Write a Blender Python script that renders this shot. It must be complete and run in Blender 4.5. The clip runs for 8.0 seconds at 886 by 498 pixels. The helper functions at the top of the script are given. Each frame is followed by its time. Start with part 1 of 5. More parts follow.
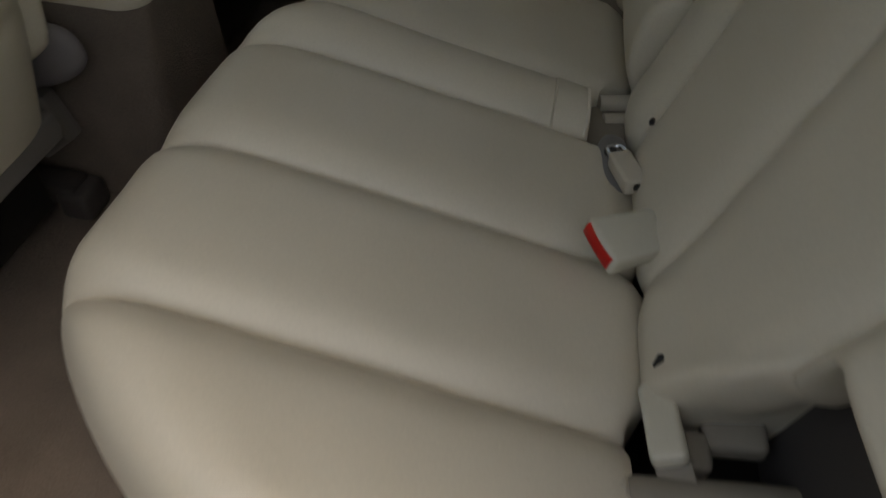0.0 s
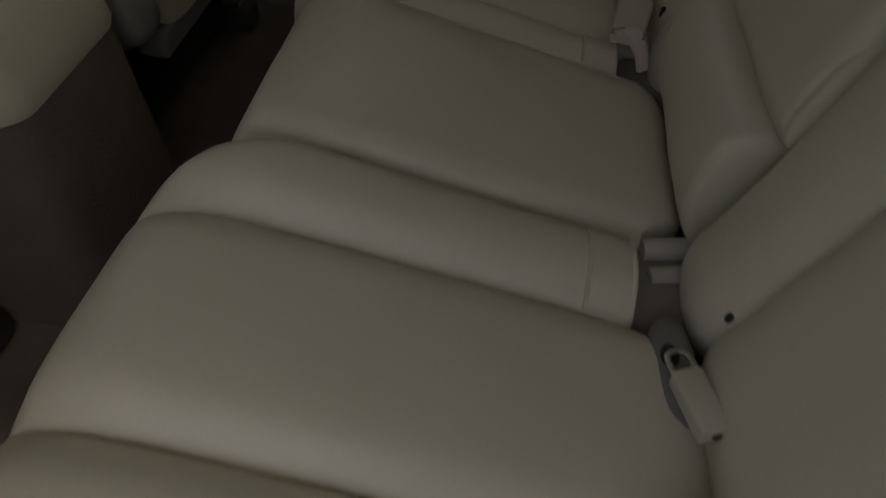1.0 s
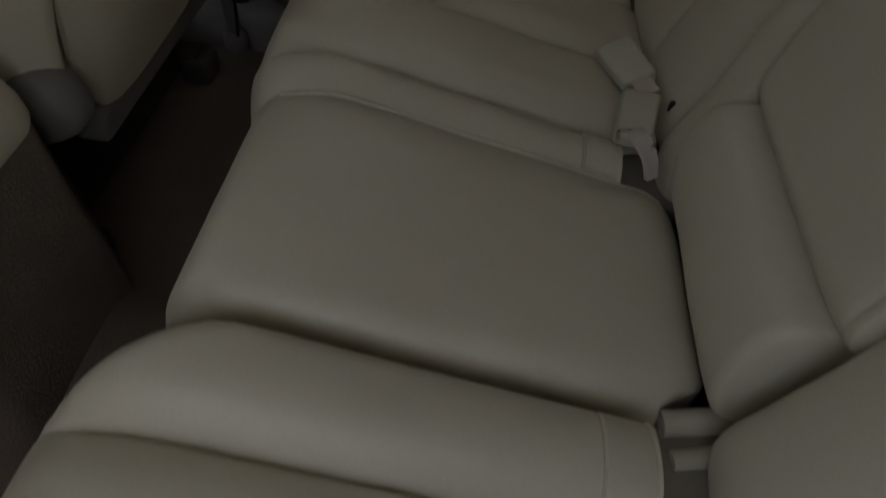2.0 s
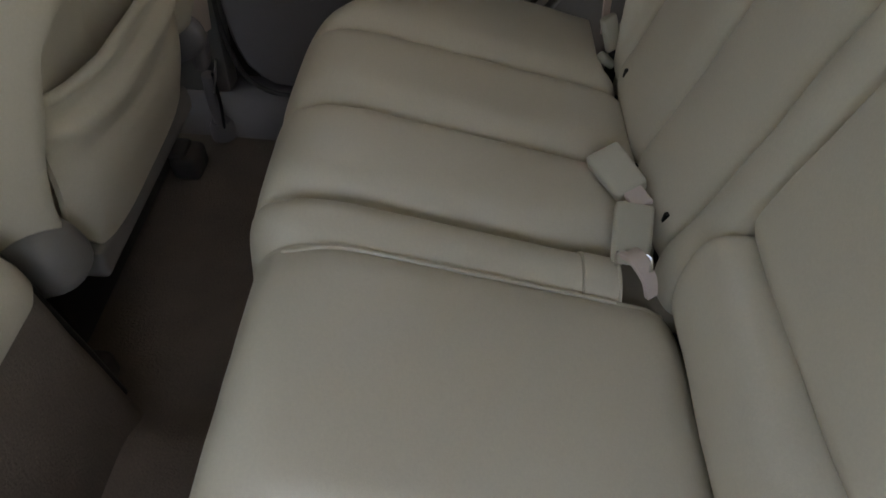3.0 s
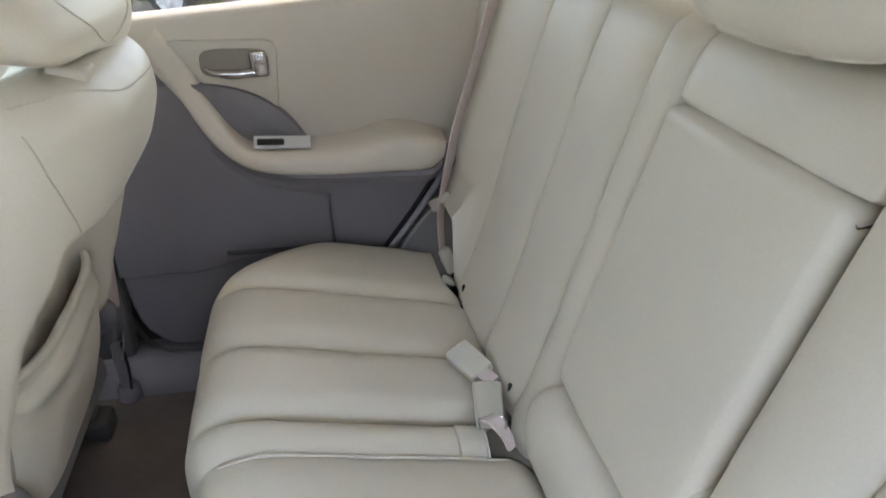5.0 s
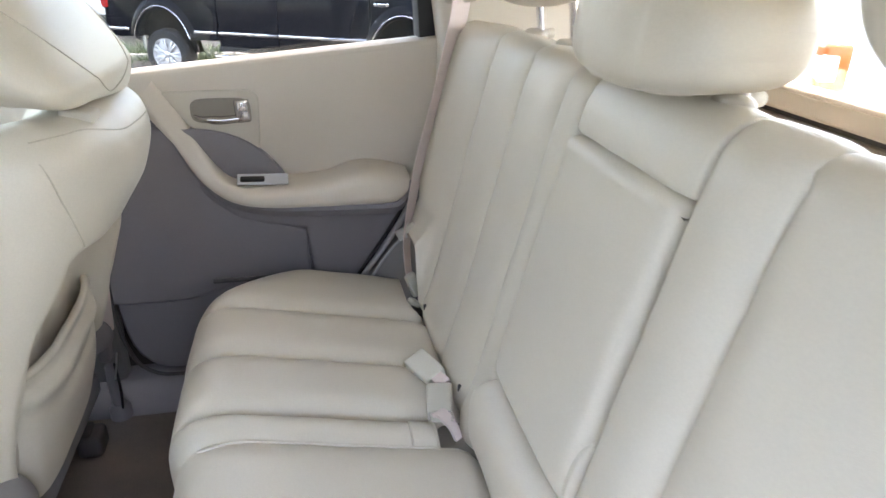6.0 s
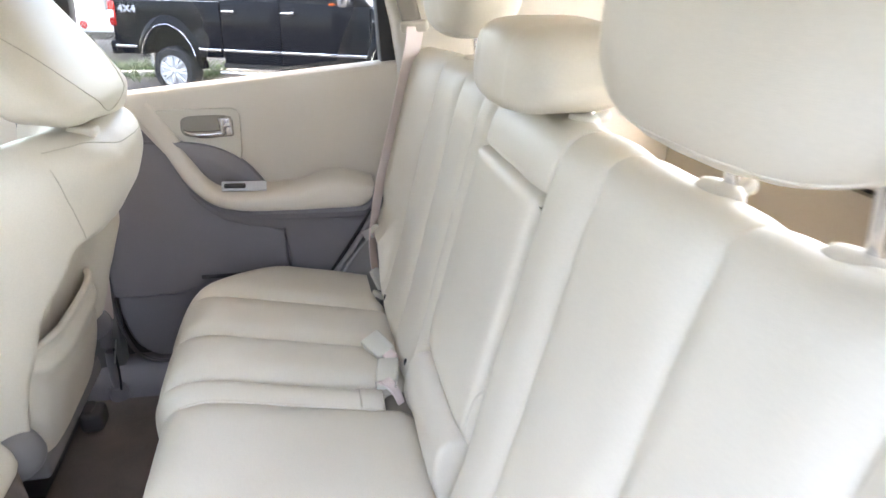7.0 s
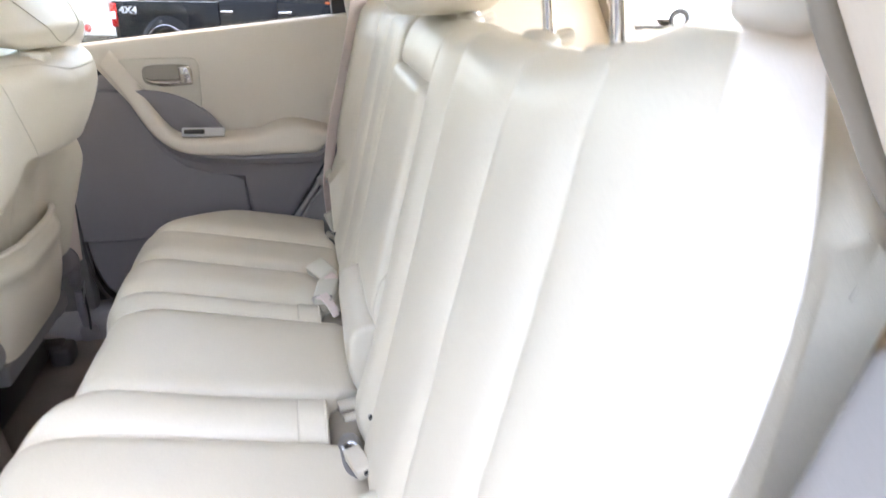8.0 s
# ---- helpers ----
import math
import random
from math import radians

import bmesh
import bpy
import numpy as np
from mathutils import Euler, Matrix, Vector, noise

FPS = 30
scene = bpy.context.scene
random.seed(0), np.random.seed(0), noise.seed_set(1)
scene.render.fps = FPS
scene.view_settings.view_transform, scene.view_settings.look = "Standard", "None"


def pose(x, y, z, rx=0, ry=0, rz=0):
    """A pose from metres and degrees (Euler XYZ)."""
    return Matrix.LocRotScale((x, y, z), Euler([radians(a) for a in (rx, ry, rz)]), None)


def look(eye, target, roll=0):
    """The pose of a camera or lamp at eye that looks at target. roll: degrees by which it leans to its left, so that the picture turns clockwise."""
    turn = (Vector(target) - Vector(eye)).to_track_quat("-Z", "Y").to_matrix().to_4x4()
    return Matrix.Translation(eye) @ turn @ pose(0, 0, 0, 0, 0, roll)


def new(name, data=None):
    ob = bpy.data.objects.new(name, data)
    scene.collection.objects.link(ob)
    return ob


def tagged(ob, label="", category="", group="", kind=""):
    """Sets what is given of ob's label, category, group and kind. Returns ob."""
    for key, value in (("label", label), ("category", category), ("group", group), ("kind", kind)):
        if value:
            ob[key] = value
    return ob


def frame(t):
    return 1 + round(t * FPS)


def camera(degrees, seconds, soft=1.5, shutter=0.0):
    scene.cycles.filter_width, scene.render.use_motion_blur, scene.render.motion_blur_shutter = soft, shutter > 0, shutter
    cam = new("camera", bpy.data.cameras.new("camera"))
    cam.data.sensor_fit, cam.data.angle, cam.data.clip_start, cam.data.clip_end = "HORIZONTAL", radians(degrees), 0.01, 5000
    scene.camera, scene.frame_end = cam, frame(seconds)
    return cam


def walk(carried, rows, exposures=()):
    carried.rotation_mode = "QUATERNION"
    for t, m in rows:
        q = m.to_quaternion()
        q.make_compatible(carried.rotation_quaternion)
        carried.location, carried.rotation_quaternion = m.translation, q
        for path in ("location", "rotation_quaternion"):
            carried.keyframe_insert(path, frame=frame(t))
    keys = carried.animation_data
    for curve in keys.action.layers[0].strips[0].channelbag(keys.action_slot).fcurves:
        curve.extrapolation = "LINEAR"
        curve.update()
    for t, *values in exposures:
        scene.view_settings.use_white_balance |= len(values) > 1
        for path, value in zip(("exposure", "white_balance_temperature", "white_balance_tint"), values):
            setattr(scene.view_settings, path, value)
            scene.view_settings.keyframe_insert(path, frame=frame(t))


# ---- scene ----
from mathutils.bvhtree import BVHTree

cam = camera(68.2, 8.0, shutter=0.5)
PATH = [
    (0, (-0.081, -0.796, 1.071), (-0.219, 0.58, -0.375), 5.1),
    (0.5, (-0.114, -0.657, 1.075), (-0.189, 0.669, -0.42), 6.4),
    (1, (-0.133, -0.516, 1.071), (-0.207, 0.791, -0.441), 5.8),
    (1.5, (-0.143, -0.431, 1.066), (-0.197, 0.879, -0.445), 6.6),
    (2, (-0.159, -0.352, 1.086), (-0.163, 0.952, -0.431), 7.8),
    (3.3, (-0.187, -0.257, 1.188), (-0.163, 1.073, -0.306), 4.0),
    (3.5, (-0.186, -0.266, 1.195), (-0.148, 1.092, -0.273), 5.3),
    (4, (-0.183, -0.337, 1.241), (-0.114, 1.152, -0.092), 3.4),
    (4.5, (-0.193, -0.396, 1.263), (0.097, 1.24, 0.15), 3.1),
    (5, (-0.197, -0.445, 1.299), (0.183, 1.263, 0.33), 1.6),
    (6.3, (-0.146, -0.639, 1.321), (0.26, 1.14, 0.502), 1.0),
    (6.5, (-0.133, -0.667, 1.328), (0.268, 1.115, 0.512), 0.9),
    (7, (-0.098, -0.789, 1.36), (0.29, 1.005, 0.565), 0.6),
    (7.5, (-0.044, -0.901, 1.339), (0.338, 0.895, 0.547), 0.2),
    (8, (0.011, -0.95, 1.252), (0.38, 0.854, 0.472), -0.0),
]
EXPOSURES = [(0, 1.68, 10700, 7.5), (0.5, 1.50, 11000, 8.5), (1, 1.36, 11000, 10.5), (1.5, 1.36, 10800, 10.5), (2, 1.71, 10250, 10.5), (3.3, 3.20, 9130, 10.5), (4, 3.70, 8850, 10.5),
             (4.5, 3.98, 8450, 11), (5, 4.10, 8130, 12), (6.3, 4.52, 8030, 14), (7, 4.69, 8050, 14.5), (7.5, 4.73, 8120, 14.5), (8, 4.63, 8320, 15)]
walk(cam, [(t, look(eye, target, roll)) for t, eye, target, roll in PATH], EXPOSURES)

# ---- light ----
SUN_ELEV, SUN_AZ = 72.0, 5.0   # degrees; azimuth counted from +x towards +y
world = bpy.data.worlds.new("sky")
scene.world = world
world.use_nodes = True
wn = world.node_tree.nodes
sky = wn.new("ShaderNodeTexSky")
sky.sky_type = "NISHITA"
sky.sun_disc = False
sky.sun_elevation = radians(SUN_ELEV)
sky.sun_rotation = radians(90 - SUN_AZ)
sky.dust_density = 3.0
wn["Background"].inputs["Strength"].default_value = 0.15
world.node_tree.links.new(sky.outputs["Color"], wn["Background"].inputs["Color"])
sun_data = bpy.data.lights.new("sun", "SUN")
sun_data.energy = 0.5
sun_data.angle = radians(22)
sun_data.color = (1.0, 0.95, 0.87)
sun = new("sun", sun_data)
sun_way = Vector((math.cos(radians(SUN_AZ)) * math.cos(radians(SUN_ELEV)),
                  math.sin(radians(SUN_AZ)) * math.cos(radians(SUN_ELEV)), math.sin(radians(SUN_ELEV))))
sun.matrix_world = look(sun_way * 30, (0, 0, 0))


# ---- materials ----
def material(name, color, rough=0.5, metal=0.0, grain=0.0, grain_scale=400.0, vary=0.08, vary_scale=6.0,
             relief=0.0, relief_scale=14.0, coat=0.0, kind="noise", spec=0.5):
    m = bpy.data.materials.new(name)
    m.use_nodes = True
    nt = m.node_tree
    b = nt.nodes["Principled BSDF"]
    b.inputs["Roughness"].default_value = rough
    b.inputs["Metallic"].default_value = metal
    b.inputs["Coat Weight"].default_value = coat
    b.inputs["Coat Roughness"].default_value = 0.05
    b.inputs["Specular IOR Level"].default_value = spec
    co = nt.nodes.new("ShaderNodeTexCoord")

    def tex(scale, detail=4.0):
        n = nt.nodes.new("ShaderNodeTexNoise")
        n.inputs["Scale"].default_value = scale
        n.inputs["Detail"].default_value = detail
        nt.links.new(co.outputs["Object"], n.inputs["Vector"])
        return n

    # colour: broad patches and fine grain around the base colour
    broad, fine = tex(vary_scale), tex(grain_scale * 0.6, 2.0)
    add = nt.nodes.new("ShaderNodeMath")
    add.operation = "ADD"
    nt.links.new(broad.outputs["Fac"], add.inputs[0])
    nt.links.new(fine.outputs["Fac"], add.inputs[1])
    ramp = nt.nodes.new("ShaderNodeMapRange")
    ramp.inputs["From Min"].default_value = 0.6
    ramp.inputs["From Max"].default_value = 1.4
    ramp.inputs["To Min"].default_value = 1.0 - vary
    ramp.inputs["To Max"].default_value = 1.0 + vary
    nt.links.new(add.outputs[0], ramp.inputs["Value"])
    mul = nt.nodes.new("ShaderNodeVectorMath")
    mul.operation = "SCALE"
    mul.inputs[0].default_value = color
    nt.links.new(ramp.outputs[0], mul.inputs["Scale"])
    nt.links.new(mul.outputs[0], b.inputs["Base Color"])
    # gloss: worn patches
    rr = nt.nodes.new("ShaderNodeMapRange")
    rr.inputs["To Min"].default_value = max(0.02, rough - 0.08)
    rr.inputs["To Max"].default_value = min(1.0, rough + 0.08)
    nt.links.new(broad.outputs["Fac"], rr.inputs["Value"])
    nt.links.new(rr.outputs[0], b.inputs["Roughness"])
    last = None
    if grain:
        if kind == "leather":
            g = nt.nodes.new("ShaderNodeTexVoronoi")
            g.feature = "DISTANCE_TO_EDGE"
            g.inputs["Scale"].default_value = grain_scale
            nt.links.new(co.outputs["Object"], g.inputs["Vector"])
            out = g.outputs["Distance"]
        else:
            out = tex(grain_scale, 3.0).outputs["Fac"]
        bump = nt.nodes.new("ShaderNodeBump")
        bump.inputs["Strength"].default_value = grain
        bump.inputs["Distance"].default_value = 0.001
        nt.links.new(out, bump.inputs["Height"])
        last = bump
    if relief:
        bump = nt.nodes.new("ShaderNodeBump")
        bump.inputs["Strength"].default_value = relief
        bump.inputs["Distance"].default_value = 0.01
        nt.links.new(tex(relief_scale, 3.0).outputs["Fac"], bump.inputs["Height"])
        if last:
            nt.links.new(last.outputs[0], bump.inputs["Normal"])
        last = bump
    if last:
        nt.links.new(last.outputs[0], b.inputs["Normal"])
    return m


def glass_material(name, tint=(0.9, 0.93, 0.92)):
    m = bpy.data.materials.new(name)
    m.use_nodes = True
    b = m.node_tree.nodes["Principled BSDF"]
    b.inputs["Base Color"].default_value = (*tint, 1)
    b.inputs["Transmission Weight"].default_value = 1.0
    b.inputs["Roughness"].default_value = 0.0
    b.inputs["IOR"].default_value = 1.45
    return m


LEATHER = material("cream_leather", (0.68, 0.625, 0.525), 0.36, grain=0.25, grain_scale=700, vary=0.05, vary_scale=5, spec=0.55,
                   relief=0.12, relief_scale=11, kind="leather")
VINYL = material("cream_vinyl", (0.655, 0.588, 0.505), 0.5, grain=0.2, grain_scale=900, vary=0.04, kind="leather")
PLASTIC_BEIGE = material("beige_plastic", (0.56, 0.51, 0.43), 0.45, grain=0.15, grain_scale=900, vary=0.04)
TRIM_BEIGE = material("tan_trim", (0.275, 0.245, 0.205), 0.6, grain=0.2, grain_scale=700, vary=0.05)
HEADLINER = material("headliner_cloth", (0.66, 0.61, 0.53), 0.9, grain=0.5, grain_scale=500, vary=0.05)
DARK_PANEL = material("grey_mauve_plastic", (0.208, 0.191, 0.202), 0.5, grain=0.35, grain_scale=900, vary=0.06, kind="leather")
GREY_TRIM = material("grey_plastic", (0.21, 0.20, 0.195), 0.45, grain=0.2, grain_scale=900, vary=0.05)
CARPET = material("brown_carpet", (0.195, 0.158, 0.135), 0.95, grain=1.0, grain_scale=900, vary=0.22, vary_scale=14,
                  relief=0.25, relief_scale=260)
PALE_GREY = material("pale_grey_plastic", (0.33, 0.32, 0.325), 0.45, grain=0.2, grain_scale=900, vary=0.05)
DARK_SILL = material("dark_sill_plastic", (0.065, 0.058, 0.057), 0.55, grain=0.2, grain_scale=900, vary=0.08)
RUBBER = material("black_rubber", (0.015, 0.015, 0.016), 0.6, vary=0.1)
BLACK = material("black_plastic", (0.012, 0.012, 0.013), 0.4, vary=0.1)
BELT = material("pinkish_beige_webbing", (0.74, 0.63, 0.59), 0.75, grain=0.7, grain_scale=1400, vary=0.08)
BELT_PALE = material("pale_webbing", (0.84, 0.765, 0.69), 0.65, grain=0.22, grain_scale=1400, vary=0.05)
BUCKLE = material("beige_buckle_plastic", (0.60, 0.575, 0.49), 0.4, grain=0.1, grain_scale=900, vary=0.04)
RED = material("red_button", (0.62, 0.012, 0.010), 0.35, vary=0.05)
CHROME = material("chrome", (0.82, 0.82, 0.84), 0.08, metal=1.0, vary=0.02)
DARK_CHROME = material("dark_chrome", (0.50, 0.48, 0.47), 0.12, metal=1.0, vary=0.06, vary_scale=60, relief=0.05, relief_scale=60)
STEEL = material("brushed_steel", (0.55, 0.55, 0.56), 0.28, metal=1.0, vary=0.05)
SILVER = material("silver_plastic", (0.52, 0.53, 0.55), 0.35, metal=0.1, vary=0.04)
GLASS = glass_material("window_glass")
WINDSCREEN = glass_material("green_windscreen_glass", (0.50, 0.55, 0.525))
TINTED = glass_material("privacy_glass", (0.385, 0.41, 0.425))
THREAD = material("seam_thread", (0.55, 0.50, 0.41), 0.8, vary=0.1)
BLACK_PAINT = material("black_car_paint", (0.003, 0.004, 0.007), 0.10, vary=0.05, spec=0.09)
WHITE_PAINT = material("white_paint", (0.80, 0.80, 0.79), 0.25, vary=0.03, coat=0.5)
ALLOY = material("wheel_alloy", (0.72, 0.73, 0.75), 0.32, metal=0.75, vary=0.04)
TYRE = material("tyre_rubber", (0.022, 0.022, 0.023), 0.85, grain=0.6, grain_scale=120, vary=0.2)
WELL_BLACK = material("matt_black_liner", (0.008, 0.008, 0.008), 0.95, vary=0.1, spec=0.05)
ASPHALT = material("asphalt", (0.033, 0.033, 0.034), 0.9, grain=0.8, grain_scale=150, vary=0.25, vary_scale=1.5, relief=0.3, relief_scale=40)
GRASS = material("grass_blades", (0.05, 0.095, 0.028), 0.7, vary=0.4, vary_scale=9)
FENCE = material("galvanised_wire", (0.35, 0.36, 0.36), 0.5, metal=0.6, vary=0.1)
LAMP_RED = material("red_lamp_lens", (0.45, 0.012, 0.012), 0.15, vary=0.05)
LAMP_AMBER = material("amber_lamp_lens", (0.48, 0.075, 0.004), 0.2, vary=0.05)
CONCRETE = material("pale_concrete", (0.42, 0.41, 0.38), 0.9, grain=0.5, grain_scale=60, vary=0.12, vary_scale=2)
WALL_GREY = material("dark_grey_blocker", (0.085, 0.088, 0.092), 0.9, grain=0.5, grain_scale=60, vary=0.15, vary_scale=2)
DARK_GLASS = material("tinted_glass", (0.012, 0.014, 0.016), 0.05, vary=0.02, coat=1.0)

# ---- building helpers ----
BASE = {}


def thing(name, at, label, category, group="", kind=""):
    """An empty at the base of a thing, which carries its parts."""
    e = new(name)
    e.empty_display_size = 0.05
    e.location = at
    BASE[e.name] = Vector(at)
    return tagged(e, label, category, group, kind)


def part(name, bm, mat, parent=None, label="", smooth=True, split=40):
    """Links a bmesh, in world coordinates, as one mesh under a thing or part."""
    base = BASE[parent.name] if parent else Vector((0, 0, 0))
    bmesh.ops.recalc_face_normals(bm, faces=bm.faces)
    bmesh.ops.translate(bm, verts=bm.verts, vec=-base)
    for f in bm.faces:
        f.smooth = smooth
    if smooth:
        for e in bm.edges:
            if len(e.link_faces) == 2 and e.calc_face_angle(0) > radians(split):
                e.smooth = False
    me = bpy.data.meshes.new(name)
    bm.to_mesh(me)
    bm.free()
    me.materials.append(mat)
    ob = new(name, me)
    if parent:
        ob.parent = parent
    BASE[ob.name] = base
    if label:
        ob["label"] = label
    return ob


def structure(name, bm, mat, label, category, smooth=True):
    return tagged(part(name, bm, mat, None, "", smooth), label, category, "", "structure")


def curve_through(pts, n):
    """n points evenly spread along a smooth line through pts."""
    P = [np.array(p, float) for p in pts]
    P = [2 * P[0] - P[1]] + P + [2 * P[-1] - P[-2]]
    out = []
    for i in range(1, len(P) - 2):
        a, b, c, d = P[i - 1:i + 3]
        for k in range(24):
            t = k / 24
            out.append(0.5 * (2 * b + (c - a) * t + (2 * a - 5 * b + 4 * c - d) * t * t + (3 * b - a - 3 * c + d) * t ** 3))
    out.append(P[-2])
    out = np.array(out)
    length = np.concatenate([[0], np.cumsum(np.linalg.norm(np.diff(out, axis=0), axis=1))])
    s = np.linspace(0, length[-1], n)
    return np.stack([np.interp(s, length, out[:, k]) for k in range(out.shape[1])], axis=1)


def loft(rings, cap=True, closed=True, wrap=False):
    """A skin over rings of equally many points."""
    bm = bmesh.new()
    vs = [[bm.verts.new(p) for p in r] for r in rings]
    n = len(vs[0])
    pairs = list(zip(vs, vs[1:])) + ([(vs[-1], vs[0])] if wrap else [])
    for a, b in pairs:
        for i in range(n if closed else n - 1):
            j = (i + 1) % n
            bm.faces.new((a[i], a[j], b[j], b[i]))
    if cap and closed and not wrap:
        bm.faces.new(vs[0][::-1])
        bm.faces.new(vs[-1])
    return bm


def rbox(size, r=0.005, seg=3, m=None, at=(0, 0, 0)):
    """A box with rounded edges, its middle at `at` or placed by the pose m."""
    bm = bmesh.new()
    bmesh.ops.create_cube(bm, size=1.0)
    bmesh.ops.scale(bm, vec=size, verts=bm.verts)
    if r:
        bmesh.ops.bevel(bm, geom=bm.edges[:], offset=min(r, min(size) * 0.49), segments=seg, profile=0.5, affect="EDGES")
    bmesh.ops.transform(bm, matrix=m if m else Matrix.Translation(at), verts=bm.verts)
    return bm


def join(*bms):
    out = bmesh.new()
    for b in bms:
        me = bpy.data.meshes.new("tmp")
        b.to_mesh(me)
        b.free()
        out.from_mesh(me)
        bpy.data.meshes.remove(me)
    return out


def tube(pts, r, n=10, smooth_to=None):
    pts = curve_through(pts, smooth_to) if smooth_to else np.array(pts, float)
    rings = []
    up = Vector((0.13, 0.21, 0.97)).normalized()
    for i, p in enumerate(pts):
        d = Vector(pts[min(i + 1, len(pts) - 1)] - pts[max(i - 1, 0)]).normalized()
        a = d.cross(up).normalized()
        b = d.cross(a)
        rr = r[i] if isinstance(r, (list, tuple)) else r
        rings.append([Vector(p) + (a * math.cos(t) + b * math.sin(t)) * rr for t in (2 * math.pi * k / n for k in range(n))])
    return loft(rings)


def ribbon(pts, side, width, thick, n=40):
    """A strap along pts, its width along the vectors `side` (one, or one a point)."""
    c = curve_through(pts, n)
    if isinstance(side[0], (int, float)):
        side = [side] * len(pts)
    sd = curve_through(side, n)
    rings = []
    wide = [width] * n if isinstance(width, float) else np.interp(np.linspace(0, 1, n), np.linspace(0, 1, len(width)), width)
    for i, p in enumerate(c):
        d = Vector(c[min(i + 1, n - 1)] - c[max(i - 1, 0)]).normalized()
        w = Vector(sd[i])
        w = (w - d * w.dot(d)).normalized()
        u = d.cross(w)
        p = Vector(p)
        h, t = wide[i] / 2, thick / 2
        rings.append([p + w * a + u * b for a, b in ((-h, -t * .3), (-h * .97, -t), (h * .97, -t), (h, -t * .3), (h, t * .3), (h * .97, t), (-h * .97, t), (-h, t * .3))])
    return loft(rings)


def slab(outline, axis, lo, hi, r=0.0, seg=2):
    """A flat outline (two coordinates a point) pushed out along an axis from lo to hi; r rounds its edges."""
    def p3(p, v):
        q = list(p)
        q.insert("xyz".index(axis), v)
        return q
    bm = bmesh.new()
    a = [bm.verts.new(p3(p, lo)) for p in outline]
    b = [bm.verts.new(p3(p, hi)) for p in outline]
    n = len(a)
    bm.faces.new(a)
    bm.faces.new(b[::-1])
    for i in range(n):
        j = (i + 1) % n
        bm.faces.new((a[i], b[i], b[j], a[j]))
    bmesh.ops.recalc_face_normals(bm, faces=bm.faces)
    if r:
        edges = [e for e in bm.edges if abs(e.verts[0].co["xyz".index(axis)] - e.verts[1].co["xyz".index(axis)]) < 1e-6]
        bmesh.ops.bevel(bm, geom=edges, offset=r, segments=seg, profile=0.5, affect="EDGES", clamp_overlap=True)
    return bm


def smooth01(a, b, v):
    t = min(1.0, max(0.0, (v - a) / (b - a)))
    return t * t * (3 - 2 * t)


def spread(lo, hi, step, at=(), fine=0.0011, reach=0.009):
    """Even stations from lo to hi, closer together round the places `at` and at both ends."""
    out, v = [], lo
    while v < hi - 1e-6:
        out.append(v)
        near = min([abs(v - a) for a in at] + [v - lo, hi - v])
        v += fine if near < reach else step
    out.append(hi)
    return out


def skin(y, y0, y1, seams, depth, wide, end_r, puff):
    """How far the padding swells at y, what its seams draw in, and how far its rounded ends fall."""
    e = min(y - y0, y1 - y)
    if isinstance(end_r, tuple):
        end_r = end_r[0] if y - y0 < y1 - y else end_r[1]
    drop = end_r - math.sqrt(max(0.0, end_r ** 2 - (end_r - e) ** 2)) if e < end_r else 0.0
    edges = sorted([y0] + [q[0] for q in seams] + [y1])
    k = max(i for i in range(len(edges) - 1) if edges[i] <= y + 1e-9)
    u = (y - edges[k]) / (edges[k + 1] - edges[k])
    narrow = 1.0 + 1.1 * (1 - smooth01(0.06, 0.14, edges[k + 1] - edges[k]))
    swell = puff * narrow * (1 - abs(2 * u - 1) ** (4 if narrow < 1.5 else 2.2))
    pull = sum(q[1] * depth * (0.48 * math.exp(-((y - q[0]) / wide) ** 2) + 0.52 * math.exp(-abs(y - q[0]) / 0.0026)) for q in seams)
    return swell - pull, drop


def stitched_pad(profile, n, y0, y1, seams, shift=None, depth=0.0165, wide=0.018, end_r=0.03, puff=0.005, front=None, wave=0.0019):
    """A padded, sewn cushion: a closed outline in x and z, carried from y0 to y1; seams (y, strength) draw its skin in.
    front: how strongly the seams show along the outline."""
    prof = curve_through(profile, n)
    d = np.gradient(prof, axis=0)
    d /= np.linalg.norm(d, axis=1)[:, None]
    nrm = np.stack([d[:, 1], -d[:, 0]], axis=1)
    if np.sum(nrm * (prof - prof.mean(axis=0))) < 0:
        nrm = -nrm
    weight = [front(p) if front else 1.0 for p in prof]
    rings = []
    for y in spread(y0, y1, 0.008, [q[0] for q in seams]):
        rise, drop = skin(y, y0, y1, seams, depth, wide, end_r, puff)
        ring = []
        for i, (p, q) in enumerate(zip(prof, nrm)):
            v = Vector((p[0], y, p[1]))
            near = min([abs(y - q_[0]) for q_ in seams] + [0.2])
            pucker = 0.0011 * math.exp(-near / 0.016) * noise.noise(Vector((p[0] * 46, y * 14, p[1] * 46)))
            o = (rise + pucker) * weight[i] - drop + wave * noise.noise(v * 9) + 0.5 * wave * noise.noise(v * 23)
            x, z = p[0] + q[0] * o, p[1] + q[1] * o
            ring.append(shift(x, y, z) if shift else (x, y, z))
        rings.append(ring)
    return loft(rings)


